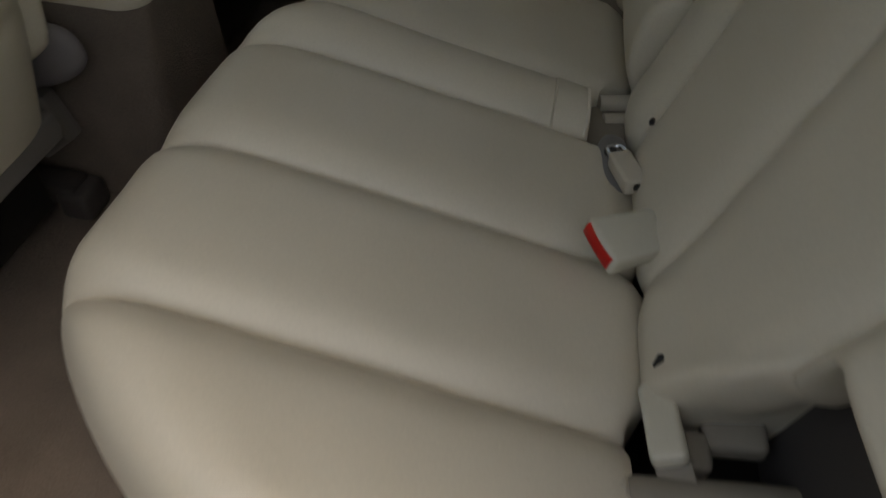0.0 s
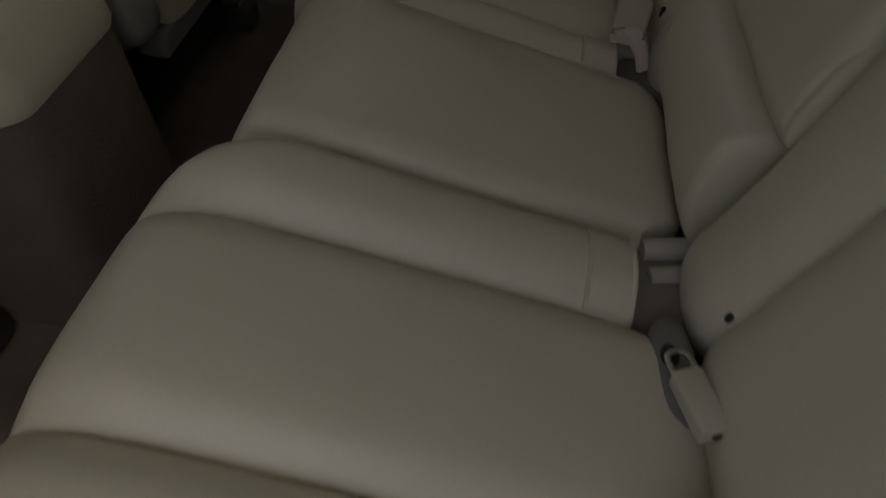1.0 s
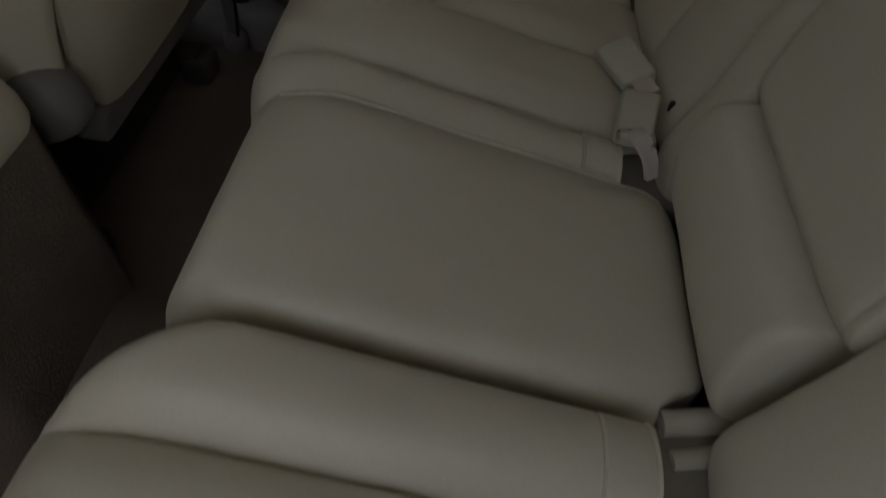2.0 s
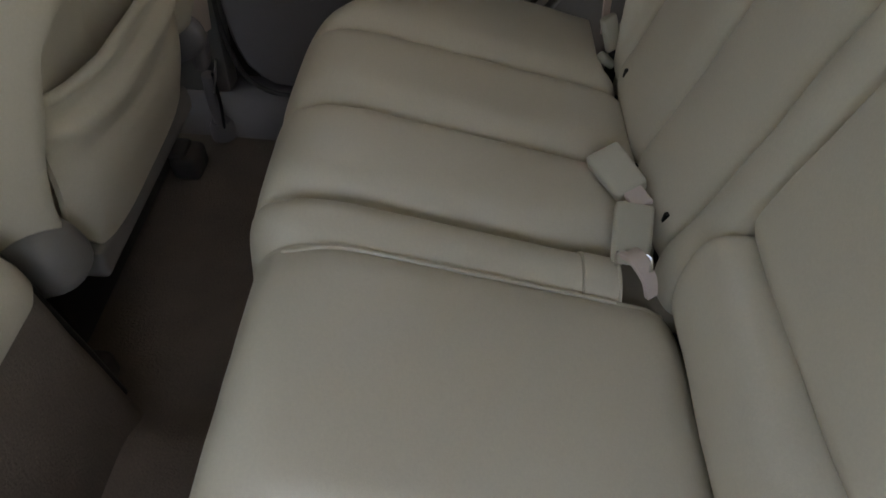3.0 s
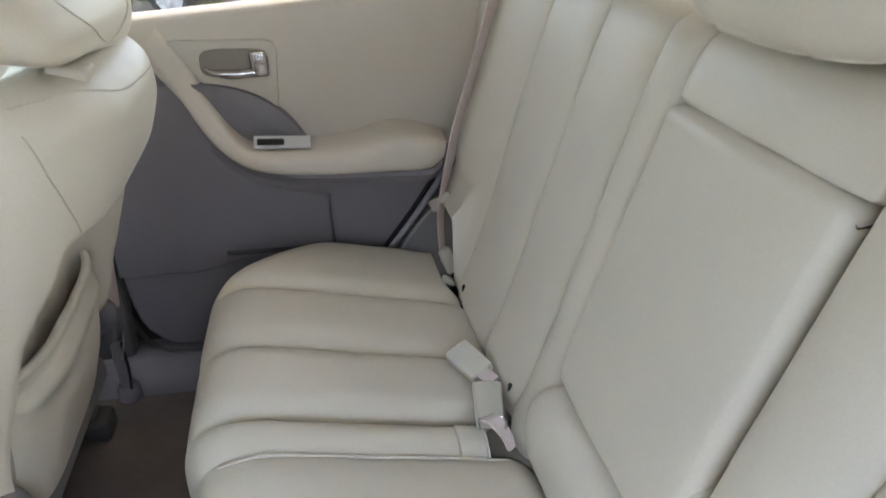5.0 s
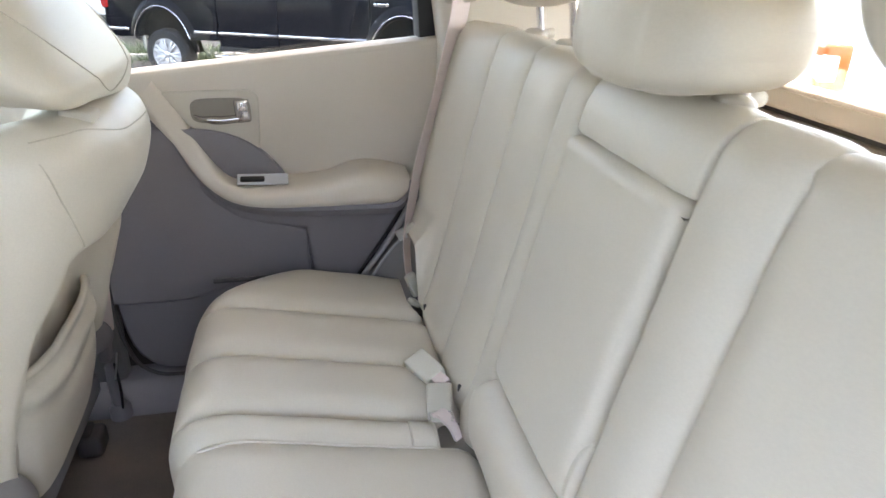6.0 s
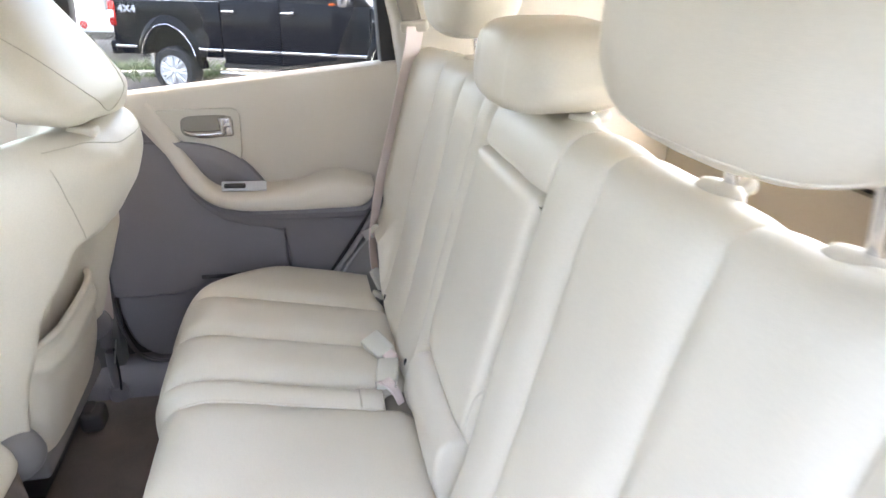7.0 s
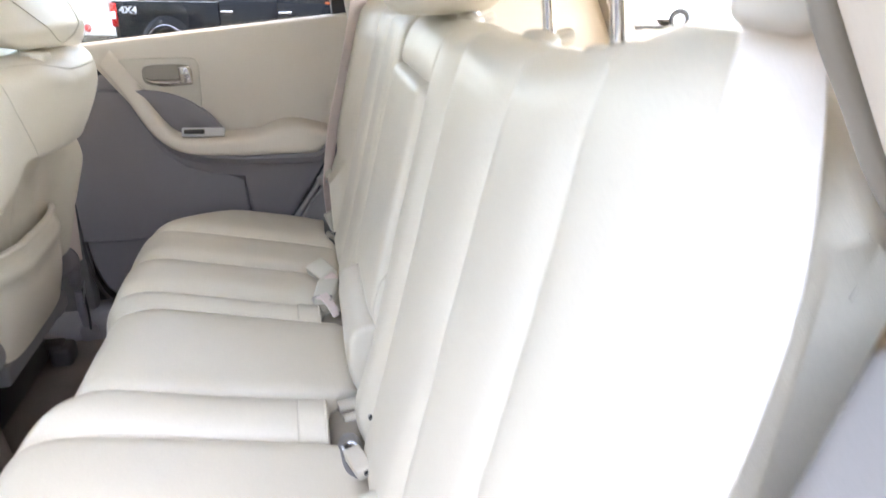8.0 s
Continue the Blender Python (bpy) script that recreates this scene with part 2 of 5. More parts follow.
def ellipsoid_pad(c, size, power=2.6, nu=48, nv=28, shape=None):
    """A soft pillow: a rounded block with full faces."""
    def sp(v, p):
        return math.copysign(abs(v) ** (2 / p), v)
    rings = []
    for i in range(1, nv):
        b = -math.pi / 2 + math.pi * (i / nv)
        b = math.copysign(math.pi / 2 * (1 - (1 - abs(b) / (math.pi / 2)) ** 1.5), b)
        ring = []
        for j in range(nu):
            a = 2 * math.pi * j / nu
            x = sp(math.cos(b), power) * sp(math.cos(a), power)
            z = sp(math.cos(b), power) * sp(math.sin(a), power)
            y = sp(math.sin(b), power)
            v = Vector((x * size[0] / 2, y * size[1] / 2, z * size[2] / 2))
            ring.append(Vector(c) + (shape(v) if shape else v))
        rings.append(ring)
    bm = loft(rings, cap=False)
    bm.verts.ensure_lookup_table()
    for s, first in ((-1, 0), (1, (nv - 2) * nu)):   # close both ends to a point
        v = Vector((0, s * size[1] / 2, 0))
        tip = bm.verts.new(Vector(c) + (shape(v) if shape else v))
        bm.verts.ensure_lookup_table()
        for j in range(nu):
            bm.faces.new((bm.verts[first + j], bm.verts[first + (j + 1) % nu], tip))
    return bm


def lathe(profile, n, m):
    """A turned body: (radius, height) points round the z axis, placed by the pose m."""
    rings = [[m @ Vector((r * math.cos(2 * math.pi * k / n), r * math.sin(2 * math.pi * k / n), h)) for k in range(n)] for r, h in profile]
    return loft(rings)


def mirror_y(bm):
    bmesh.ops.scale(bm, vec=(1, -1, 1), verts=bm.verts)
    bmesh.ops.reverse_faces(bm, faces=bm.faces)
    return bm


# ---- the car's shell ----
FLOOR_Z = 0.36


def footwell():
    bm = bmesh.new()
    xs = np.linspace(-1.9, 0.0, 66)
    ys = np.linspace(-0.74, 0.76, 70)
    grid = []
    for x in xs:
        row = []
        for y in ys:
            hump = 0.055 * (1 - smooth01(0.05, 0.17, abs(y)))
            edge = 0.03 * smooth01(0.68, 0.76, abs(y))
            ripple = 0.004 * noise.noise(Vector((x * 7, y * 7, 0)))
            row.append(bm.verts.new((x, y, FLOOR_Z + hump + edge + ripple)))
        grid.append(row)
    for a, b in zip(grid, grid[1:]):
        for i in range(len(ys) - 1):
            bm.faces.new((a[i], a[i + 1], b[i + 1], b[i]))
    return bm


structure("floor", footwell(), CARPET, "brown carpeted footwell floor with a low tunnel", "floor")
structure("floor_pan", slab([(-1.95, -0.8), (1.0, -0.8), (1.0, 0.8), (-1.95, 0.8)], "z", -0.02, 0.325), BLACK, "dark underbody below the carpet", "floor", False)
structure("ceiling", join(rbox((1.85, 1.36, 0.04), 0.015, 3, at=(-0.125, 0, 1.535))), HEADLINER, "cream cloth headliner over the cabin", "ceiling")

# windscreen and front side glass; windscreen and driver pane are unseen, added to cut light
structure("window_front", slab([(-1.905, 1.0), (-1.900, 1.0), (-1.055, 1.51), (-1.060, 1.51)], "y", -0.70, 0.70), WINDSCREEN, "added unseen windscreen, tinted green to dim light from ahead", "window", False)
structure("window_near_front", slab([(-1.86, 1.0), (-0.69, 1.05), (-0.66, 1.50), (-1.08, 1.50)], "y", -0.785, -0.780), GLASS, "added unseen clear driver window whose shadow dims the cabin", "window", False)
structure("window_far_front", slab([(-1.86, 1.0), (-0.60, 1.07), (-0.57, 1.50), (-1.08, 1.50)], "y", 0.780, 0.785), WINDSCREEN, "green-tinted front side window", "window", False)

# side sills and walls beyond the doors
structure("trim_sill_far", slab([(0.690, 0.36), (0.694, 0.375), (0.701, 0.392), (0.712, 0.408), (0.730, 0.421), (0.745, 0.425), (0.80, 0.425), (0.80, 0.36)], "x", -1.85, 0.1, 0.003), DARK_PANEL,
          "mauve-grey plastic door sill plate", "sill")
structure("trim_sill_near", slab([(-0.72, 0.36), (-0.72, 0.40), (-0.74, 0.41), (-0.80, 0.41), (-0.80, 0.36)], "x", -1.85, 0.1, 0.008), DARK_SILL,
          "dark plastic door sill plate", "sill")
structure("wall_far_front_low", slab([(-1.90, 0.40), (-0.60, 0.40), (-0.60, 0.90), (-1.90, 0.90)], "y", 0.765, 0.81, 0.01), DARK_PANEL, "dark grey front door lower panel", "wall")
structure("wall_far_front", slab([(-1.90, 0.90), (-0.60, 0.90), (-0.60, 1.08), (-1.90, 1.0)], "y", 0.755, 0.81, 0.01), VINYL, "cream front door upper panel", "wall")
structure("wall_near_front", slab([(-1.90, 0.40), (-0.72, 0.40), (-0.72, 1.06), (-1.90, 1.0)], "y", -0.81, -0.765, 0.01), DARK_PANEL, "dark grey driver door panel", "wall")
structure("wall_front", slab([(-0.78, 0.33), (0.78, 0.33), (0.78, 1.0), (-0.78, 1.0)], "x", -1.96, -1.90, 0.02), DARK_PANEL, "dark dashboard wall", "wall")
for nm, s in (("far", 1), ("near", -1)):
    bm = slab([(-0.70, 0.34), (-0.585, 0.34), (-0.575, 0.80), (-0.60, 1.1), (-0.56, 1.52), (-0.66, 1.52), (-0.70, 1.1)], "y", 0.745, 0.80, 0.012)
    structure("pillar_b_" + nm, bm if s > 0 else mirror_y(bm), GREY_TRIM if s > 0 else TRIM_BEIGE, "door pillar trim between front and rear doors", "pillar")
    bm = slab([(-1.92, 1.0), (-1.82, 1.0), (-1.0, 1.50), (-1.08, 1.53)], "y", 0.72, 0.79, 0.012)
    structure("pillar_a_" + nm, bm if s > 0 else mirror_y(bm), TRIM_BEIGE, "slanting windscreen pillar trim", "pillar")
    bm = slab([(-1.06, 1.49), (0.75, 1.49), (0.75, 1.55), (-1.06, 1.55)], "y", 0.66, 0.80, 0.015)
    structure("roof_rail_" + nm, bm if s > 0 else mirror_y(bm), HEADLINER, "cream roof side rail", "ceiling")

structure("body_side_far", slab([(-1.96, 0.28), (0.9, 0.28), (0.9, 1.05), (0.70, 1.10), (0.12, 1.12), (-1.96, 0.99)], "y", 0.818, 0.835, 0.004), BLACK, "outer body side beyond the far doors", "wall", False)
structure("body_side_near", join(slab([(0.36, 0.28), (0.9, 0.28), (0.9, 1.05), (0.40, 1.12)], "y", -0.955, -0.935, 0.004), slab([(-1.96, 0.28), (-0.70, 0.28), (-0.70, 1.05), (-1.96, 0.99)], "y", -0.92, -0.905, 0.004)), BLACK, "outer body side round the open doorway", "wall", False)
structure("filler_far", slab([(-0.06, 0.34), (0.20, 0.34), (0.20, 1.16), (0.12, 1.16), (0.07, 0.90)], "y", 0.752, 0.815, 0.004), DARK_PANEL, "dark door jamb behind the far belt", "wall", False)

# rear quarter trims, pillars and load space
structure("quarter_trim_far", slab([(0.10, 0.36), (0.86, 0.36), (0.86, 1.02), (0.70, 1.30), (0.62, 1.52), (0.02, 1.52), (0.055, 1.42), (0.095, 1.292), (0.108, 1.233), (0.119, 1.155), (0.112, 0.95), (0.085, 0.62)],
          "y", 0.69, 0.80, 0.02, 3), PLASTIC_BEIGE, "beige plastic rear quarter trim and pillar", "trim")
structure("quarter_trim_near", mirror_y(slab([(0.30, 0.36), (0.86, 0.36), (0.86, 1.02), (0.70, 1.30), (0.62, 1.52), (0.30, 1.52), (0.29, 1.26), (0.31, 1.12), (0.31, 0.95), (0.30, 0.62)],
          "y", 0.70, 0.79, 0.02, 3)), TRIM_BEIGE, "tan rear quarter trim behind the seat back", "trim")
upper = slab([(-0.02, 1.52), (0.06, 1.40), (0.141, 1.244), (0.169, 1.201), (0.215, 1.150), (0.29, 1.13), (0.36, 1.13), (0.36, 1.52)], "y", 0.79, 0.86, 0.016, 4)
structure("pillar_c_near", mirror_y(upper), VINYL, "cream rear door pillar trim", "pillar")
jamb = slab([(0.220, 1.150), (0.187, 1.137), (0.171, 1.084), (0.135, 0.96), (0.10, 0.82), (0.08, 0.70), (0.06, 0.56), (0.05, 0.40), (0.36, 0.40), (0.36, 1.125), (0.29, 1.125)], "y", 0.79, 0.87, 0.014, 3)
structure("pillar_jamb_near", mirror_y(jamb), GREY_TRIM, "grey door jamb trim beside the open doorway", "pillar")
structure("load_floor", slab([(0.20, -0.70), (0.86, -0.70), (0.86, 0.69), (0.20, 0.69)], "z", 0.64, 0.68, 0.01), CARPET, "brown carpeted load floor", "floor")
# Two near-black sheets paint the deep shade in the belt anchor notch.
structure("notch_shade", slab([(-0.775, 0.36), (-0.495, 0.36), (-0.495, 0.80), (-0.775, 0.84)], "x", 0.143, 0.20, 0.004), DARK_SILL, "dark sheet painting the shade behind the belt anchor", "wall", False)
structure("notch_shade_low", slab([(-0.775, 0.36), (-0.70, 0.36), (-0.70, 0.60), (-0.775, 0.60)], "x", 0.0, 0.142, 0.004), DARK_SILL, "dark sheet painting the shade below the belt anchor", "wall", False)
structure("seat_riser", slab([(-0.68, 0.34), (0.68, 0.34), (0.68, 0.62), (-0.68, 0.62)], "x", 0.07, 0.20, 0.01), BLACK, "dark metal riser below the rear seat", "wall", False)


def tailgate():
    t = thing("tailgate", (0.82, 0, 0.66), "closed tailgate with tan inner trim and a sloping rear window", "tailgate", kind="structure")
    part("inner_panel", slab([(-0.69, 0.66), (0.69, 0.66), (0.69, 1.005), (-0.69, 1.005)], "x", 0.80, 0.86, 0.008), TRIM_BEIGE, t, "tan plastic lower panel")
    part("gap_seal", slab([(-0.69, 1.003), (0.69, 1.003), (0.69, 1.018), (-0.69, 1.018)], "x", 0.812, 0.86), BLACK, t, "dark shut line", False)
    for ya, yb in ((-0.69, 0.186), (0.194, 0.69)):
        part("window_ledge", rbox((0.065, yb - ya, 0.046), 0.010, 3, at=(0.8275, (ya + yb) / 2, 1.039)), PLASTIC_BEIGE, t, "beige window ledge")
    part("latch", rbox((0.022, 0.022, 0.016), 0.004, 3, at=(0.788, 0.052, 1.036)), BLACK, t, "small dark latch")
    for ly in (0.030, 0.074):
        part("latch_cheek", rbox((0.020, 0.018, 0.018), 0.005, 3, at=(0.790, ly, 1.035)), PLASTIC_BEIGE, t, "beige latch cheek")
    part("ledge_lip", rbox((0.045, 1.38, 0.014), 0.005, 3, at=(0.806, 0, 1.066)), VINYL, t, "pale padded lip")
    for s in (-1, 1):
        part("window_frame", slab([(0.80, 1.05), (0.86, 1.05), (0.64, 1.52), (0.58, 1.52)], "y", s * 0.70 - 0.06, s * 0.70 + 0.06, 0.01), TRIM_BEIGE, t)
    g = part("rear_glass", slab([(0.835, 1.06), (0.84, 1.06), (0.613, 1.52), (0.608, 1.52)], "y", -0.65, 0.65), GLASS, t, "clear rear window", False)
    g.visible_shadow = False

    t.location.z += 0.014


tailgate()


# ---- rear seat ----
def nose(x, y, z):
    """The cushion's plan: outer front corners swept back, rear edge cut away beside the belts."""
    back = 0.17 * max(0.0, (abs(y) - 0.50) / 0.19) ** 1.8
    back -= 0.018 * smooth01(-0.115, -0.16, y)
    back += 0.019 * smooth01(-0.15, -0.105, y) * (1 - smooth01(0.115, 0.20, y))
    move = back * smooth01(-0.02, -0.38, x)
    x += move
    if z > 0.55:
        z -= 0.22 * max(0.0, move)
    return x, y, z


CUSHION = [(0.05, 0.44), (0.062, 0.54), (0.058, 0.625), (0.035, 0.652), (0.0, 0.661), (-0.1, 0.683), (-0.2, 0.705), (-0.28, 0.721), (-0.326, 0.722),
           (-0.360, 0.704), (-0.380, 0.660), (-0.378, 0.59), (-0.365, 0.50), (-0.35, 0.43)]


def cushion_near_shape(x, y, z):
    x, y, z = nose(x, y, z)
    x += 0.042 * smooth01(-0.21, -0.115, y) * smooth01(-0.24, -0.38, x)
    limit = 0.0 + 0.058 * smooth01(-0.205, -0.225, y) - 0.02 * smooth01(-0.51, -0.54, y)
    return min(x, limit + 0.004 * (z - 0.6)), y, z


def cushion_far_shape(x, y, z):
    x, y, z = nose(x, y, z)
    hole = smooth01(0.128, 0.136, y) * (1 - smooth01(0.196, 0.206, y))
    limit = 0.06 - 0.06 * hole - 0.034 * smooth01(0.50, 0.56, y) - 0.042 * smooth01(-0.072, -0.105, y)
    if hole:
        z -= 0.010 * hole * smooth01(-0.39, -0.34, x)
    return min(x, limit), y, z


def seam_weight(p):
    return smooth01(-0.385, -0.33, p[0]) if p[1] > 0.6 else 0.0


NEAR_SEAMS = [(-0.55, 1.0), (-0.38, 1.0), (-0.205, 1.0)]
FAR_SEAMS = [(0.128, 0.25), (0.203, 1.5), (0.345, 1.0), (0.505, 1.0)]
near_seat = thing("rear_seat", (-0.10, -0.42, 0.43), "cream leather outer rear car seat beside the open door", "car seat", "rear seats")
near_cushion = part("seat_cushion", stitched_pad(CUSHION, 84, -0.695, -0.119, NEAR_SEAMS, cushion_near_shape, front=seam_weight, end_r=(0.035, 0.020), puff=0.0085), LEATHER, near_seat, "ribbed cream leather cushion")
far_seat = thing("rear_seat", (-0.10, 0.29, 0.43), "wide cream leather rear seat with centre and window places", "car seat", "rear seats")
far_cushion = part("seat_cushion", stitched_pad(CUSHION, 84, -0.110, 0.695, FAR_SEAMS, cushion_far_shape, front=seam_weight, end_r=(0.022, 0.035), puff=0.0085), LEATHER, far_seat, "ribbed cream leather cushion")


def top_z(x):
    return 0.661 - 0.22 * x


def flap(y0, y1, low, parent, pad0, pad1, seams):
    """The stitched end flap of the strip beside the buckles; it follows the strip's swell."""
    def lift(y):
        rise, drop = skin(y, pad0, pad1, seams, 0.0165, 0.018, (0.035, 0.020) if pad0 < -0.5 else (0.022, 0.035), 0.0085)
        return rise - drop - low
    rings, seam, rim = [], [], []
    for y in np.linspace(y0, y1, 26):
        o = lift(y)
        e = min(1.0, min(y - y0, y1 - y) / 0.006)
        t = 0.0042 * (1 - (1 - e) ** 2) - 0.0005
        prof = [(x, top_z(x) + o + t * min(1, (x + 0.037) / 0.0015)) for x in (-0.037, -0.0362, -0.0354, -0.0345, -0.028, -0.021, -0.012, -0.002)]
        prof += [(0.0025, top_z(0) + o + t - 0.002), (0.0045, top_z(0) + o + t - 0.008), (0.004, 0.625), (-0.004, 0.625), (-0.006, top_z(0) + o - 0.006), (-0.037, top_z(-0.037) + o - 0.004)]
        rings.append([(x, y, z) for x, z in prof])
        seam.append((-0.0375, y, top_z(-0.037) + o + 0.0006))
        rim.append((0.0012, y, top_z(0) + o + t - 0.0008))
    part("end_flap", loft(rings), LEATHER, parent, "stitched leather end flap")
    part("flap_seam", tube(seam[1:-1], 0.0009, 6), THREAD, parent, "beige sewn seam")
    part("flap_rim", tube(rim[1:-1], 0.0021, 8), LEATHER, parent, "thin leather piping")


flap(-0.2055, -0.1225, 0.0, near_cushion, -0.695, -0.119, NEAR_SEAMS)
flap(0.132, 0.2005, 0.010, far_cushion, -0.110, 0.695, FAR_SEAMS)
# raised piping along the centre pad
part("piping", tube([(x, 0.129 - 0.010 * smooth01(-0.25, -0.36, x), top_z(x) - 0.001 - 0.016 * smooth01(-0.27, -0.335, x)) for x in np.linspace(-0.005, -0.325, 40)], 0.0019, 8), LEATHER, far_cushion, "thin leather piping")

BACK = [(0.165, 0.60), (0.10, 0.612), (0.061, 0.636), (0.051, 0.675), (0.065, 0.72), (0.086, 0.80), (0.110, 0.90), (0.134, 1.0), (0.157, 1.095), (0.171, 1.148),
        (0.184, 1.179), (0.203, 1.193), (0.226, 1.194), (0.248, 1.183), (0.260, 1.160), (0.255, 1.05), (0.235, 0.85), (0.205, 0.68)]


def back_shape(x, y, z):
    """Outer lower corners cut up over the belt anchors; the top edge sinks a little outwards."""
    if y > 0:
        cut = smooth01(0.552, 0.580, y)
        if z < 0.84:
            z += (0.84 - z) * 0.64 * cut
    elif z < 0.92:
        low = 0.60 + 0.09 * smooth01(-0.515, -0.552, y) + 0.06 * smooth01(-0.550, -0.578, y) + 0.06 * smooth01(-0.576, -0.598, y)
        up = low + (z - 0.60) * (0.92 - low) / 0.32
        lift = 0.085 * smooth01(-0.515, -0.555, y) * smooth01(0.075, 0.13, x) * (1 - smooth01(0.64, 0.74, z))
        x += 0.22 * (up - z) * (1 - smooth01(0.10, 0.16, x))
        z = up + lift
    x += 0.008 * smooth01(-0.62, -0.76, y)
    x -= 0.030 * smooth01(0.54, 0.69, y) * smooth01(0.75, 0.90, z)      # the window-side bolster wraps forward
    z += 0.030 * smooth01(-0.47, -0.63, y) * (1 - smooth01(-0.665, -0.74, y)) * smooth01(1.0, 1.19, z)
    return x, y, z


def back_weight(p):
    if p[1] > 1.175:
        return 0.3
    return 1.0 if p[0] < 0.06 + 0.24 * (p[1] - 0.69) + 0.03 else 0.0


near_back = stitched_pad(BACK, 92, -0.755, -0.124, [(-0.222, 1.1), (-0.415, 1.0), (-0.58, 1.0)], back_shape, front=back_weight, end_r=(0.065, 0.012), depth=0.0095, puff=0.005)
far_back = stitched_pad(BACK, 92, 0.131, 0.700, [(0.200, 1.1), (0.352, 1.0), (0.53, 1.0)], back_shape, front=back_weight, end_r=0.009, depth=0.0095, puff=0.005)
back_skins = [BVHTree.FromBMesh(near_back), BVHTree.FromBMesh(far_back)]
part("backrest", near_back, LEATHER, near_seat)
part("backrest", far_back, LEATHER, far_seat)
CENTRE = [(0.20, 1.118), (0.180, 1.1205), (0.1685, 1.1220), (0.1645, 1.128), (0.1715, 1.155), (0.186, 1.180), (0.206, 1.191), (0.228, 1.192), (0.248, 1.182), (0.260, 1.16), (0.262, 1.118)]
part("centre_pad", stitched_pad(CENTRE, 60, -0.1225, 0.1295, [], front=lambda p: 1.0, end_r=0.005, depth=0.006, puff=0.003), LEATHER, far_seat, "padded bar above the armrest")
part("recess_board", slab([(-0.122, 0.60), (0.134, 0.60), (0.134, 1.12), (-0.122, 1.12)], "x", 0.20, 0.25, 0.004), LEATHER, far_seat)

armrest = thing("fold_down_armrest", (0.08, 0.0, 0.66), "folded-up cream leather centre armrest", "armrest")
ARM = [(0.19, 0.745), (0.125, 0.75), (0.096, 0.762), (0.080, 0.782), (0.076, 0.81), (0.098, 0.90), (0.123, 1.0), (0.147, 1.098), (0.1495, 1.111), (0.156, 1.1175), (0.180, 1.1180), (0.215, 1.112), (0.20, 0.95)]
part("armrest_pad", stitched_pad(ARM, 80, -0.118, 0.1245, [], end_r=(0.016, 0.0065), puff=0.003, depth=0.006), LEATHER, armrest)
LOW = [(0.18, 0.640), (0.10, 0.642), (0.062, 0.65), (0.046, 0.672), (0.040, 0.70), (0.040, 0.735), (0.046, 0.760), (0.060, 0.772), (0.085, 0.774), (0.15, 0.765), (0.19, 0.74)]
part("hinge_block", stitched_pad(LOW, 56, -0.109, 0.129, [], end_r=0.010, puff=0.002), LEATHER, armrest, "padded lower hinge block")
part("pivot_tab", ellipsoid_pad((0.112, -0.117, 0.815), (0.062, 0.016, 0.095), 3.0, 24, 14, lambda v: Matrix.Rotation(radians(14), 3, "Y") @ v), LEATHER, armrest, "rounded leather pivot tab")


def rear_headrest(y, w, z0, label, posts, h0=0.19, box=2.9, cx=0.205, deep=0.145):
    h = thing("headrest", (0.235, y, 1.20), label, "headrest", "rear headrests")
    def shape(v):
        t = v.y / (w / 2)
        v.z -= 0.012 * t * t * (1 if v.z > 0 else -0.9)
        v.x += 0.012 * t * t
        v.x -= 0.02 * (0.5 - v.z / h0) * 0.6
        return v
    pad_ = ellipsoid_pad((cx, y, z0 + h0 / 2), (deep, w, h0), box, 64, 60, shape)
    for v in pad_.verts:      # a sewn seam either side of the middle panel
        for sy in (-0.06, 0.06):
            g = abs(v.co.y - y - sy * (w / 0.3))
            f = 1 - 0.045 * math.exp(-(g / 0.005) ** 2)
            v.co.x = cx + 0.01 + (v.co.x - cx - 0.01) * f
            v.co.z = z0 + h0 / 2 + (v.co.z - z0 - h0 / 2) * f
    tree = BVHTree.FromBMesh(pad_)
    line = []
    for k in range(60):
        a = 2 * k / 59 - 1
        z = z0 + (0.013 + 0.03 * abs(a) ** 7) * h0 / 0.2
        hit = tree.ray_cast(Vector((-0.2, y + a * 0.47 * w, z)), Vector((1, 0, 0)))[0]
        if hit:
            line.append((hit.x - 0.0004, hit.y, hit.z))
    part("headrest_pad", pad_, LEATHER, h)
    part("piping", tube(line, 0.0011, 8), LEATHER, h, "thin leather piping")
    for py in posts:
        part("post", tube([(0.241, py, 1.15), (0.238, py, 1.19), (0.225, py, z0 + 0.05)], 0.0062, 12), CHROME, h, "chrome post")
        part("post_sleeve", lathe([(0.0, 0.0085), (0.009, 0.0085), (0.019, 0.0065), (0.0235, 0.002), (0.0245, -0.004), (0.0245, -0.014), (0, -0.014)], 28, pose(0.230, py + 0.004, 1.1935, 0, 5, 0) @ Matrix.Diagonal((0.75, 1.05, 1, 1))), PLASTIC_BEIGE, h, "beige plastic sleeve")
        part("release_button", tube([(0.240, py + 0.004, 1.1925), (0.252, py + 0.006, 1.1945), (0.260, py + 0.007, 1.1955), (0.263, py + 0.007, 1.1957), (0.2645, py + 0.007, 1.1957)], [0.0060, 0.0078, 0.0078, 0.0062, 0.0030], 18), PLASTIC_BEIGE, h, "beige release button")
    return h


rear_headrest(-0.405, 0.330, 1.243, "raised cream leather outer rear headrest on chrome posts", (-0.342, -0.488), 0.20, 3.6, 0.190, 0.115)
rear_headrest(0.010, 0.262, 1.197, "smaller cream leather centre rear headrest on chrome posts", (0.070, -0.066), 0.108, 4.2)
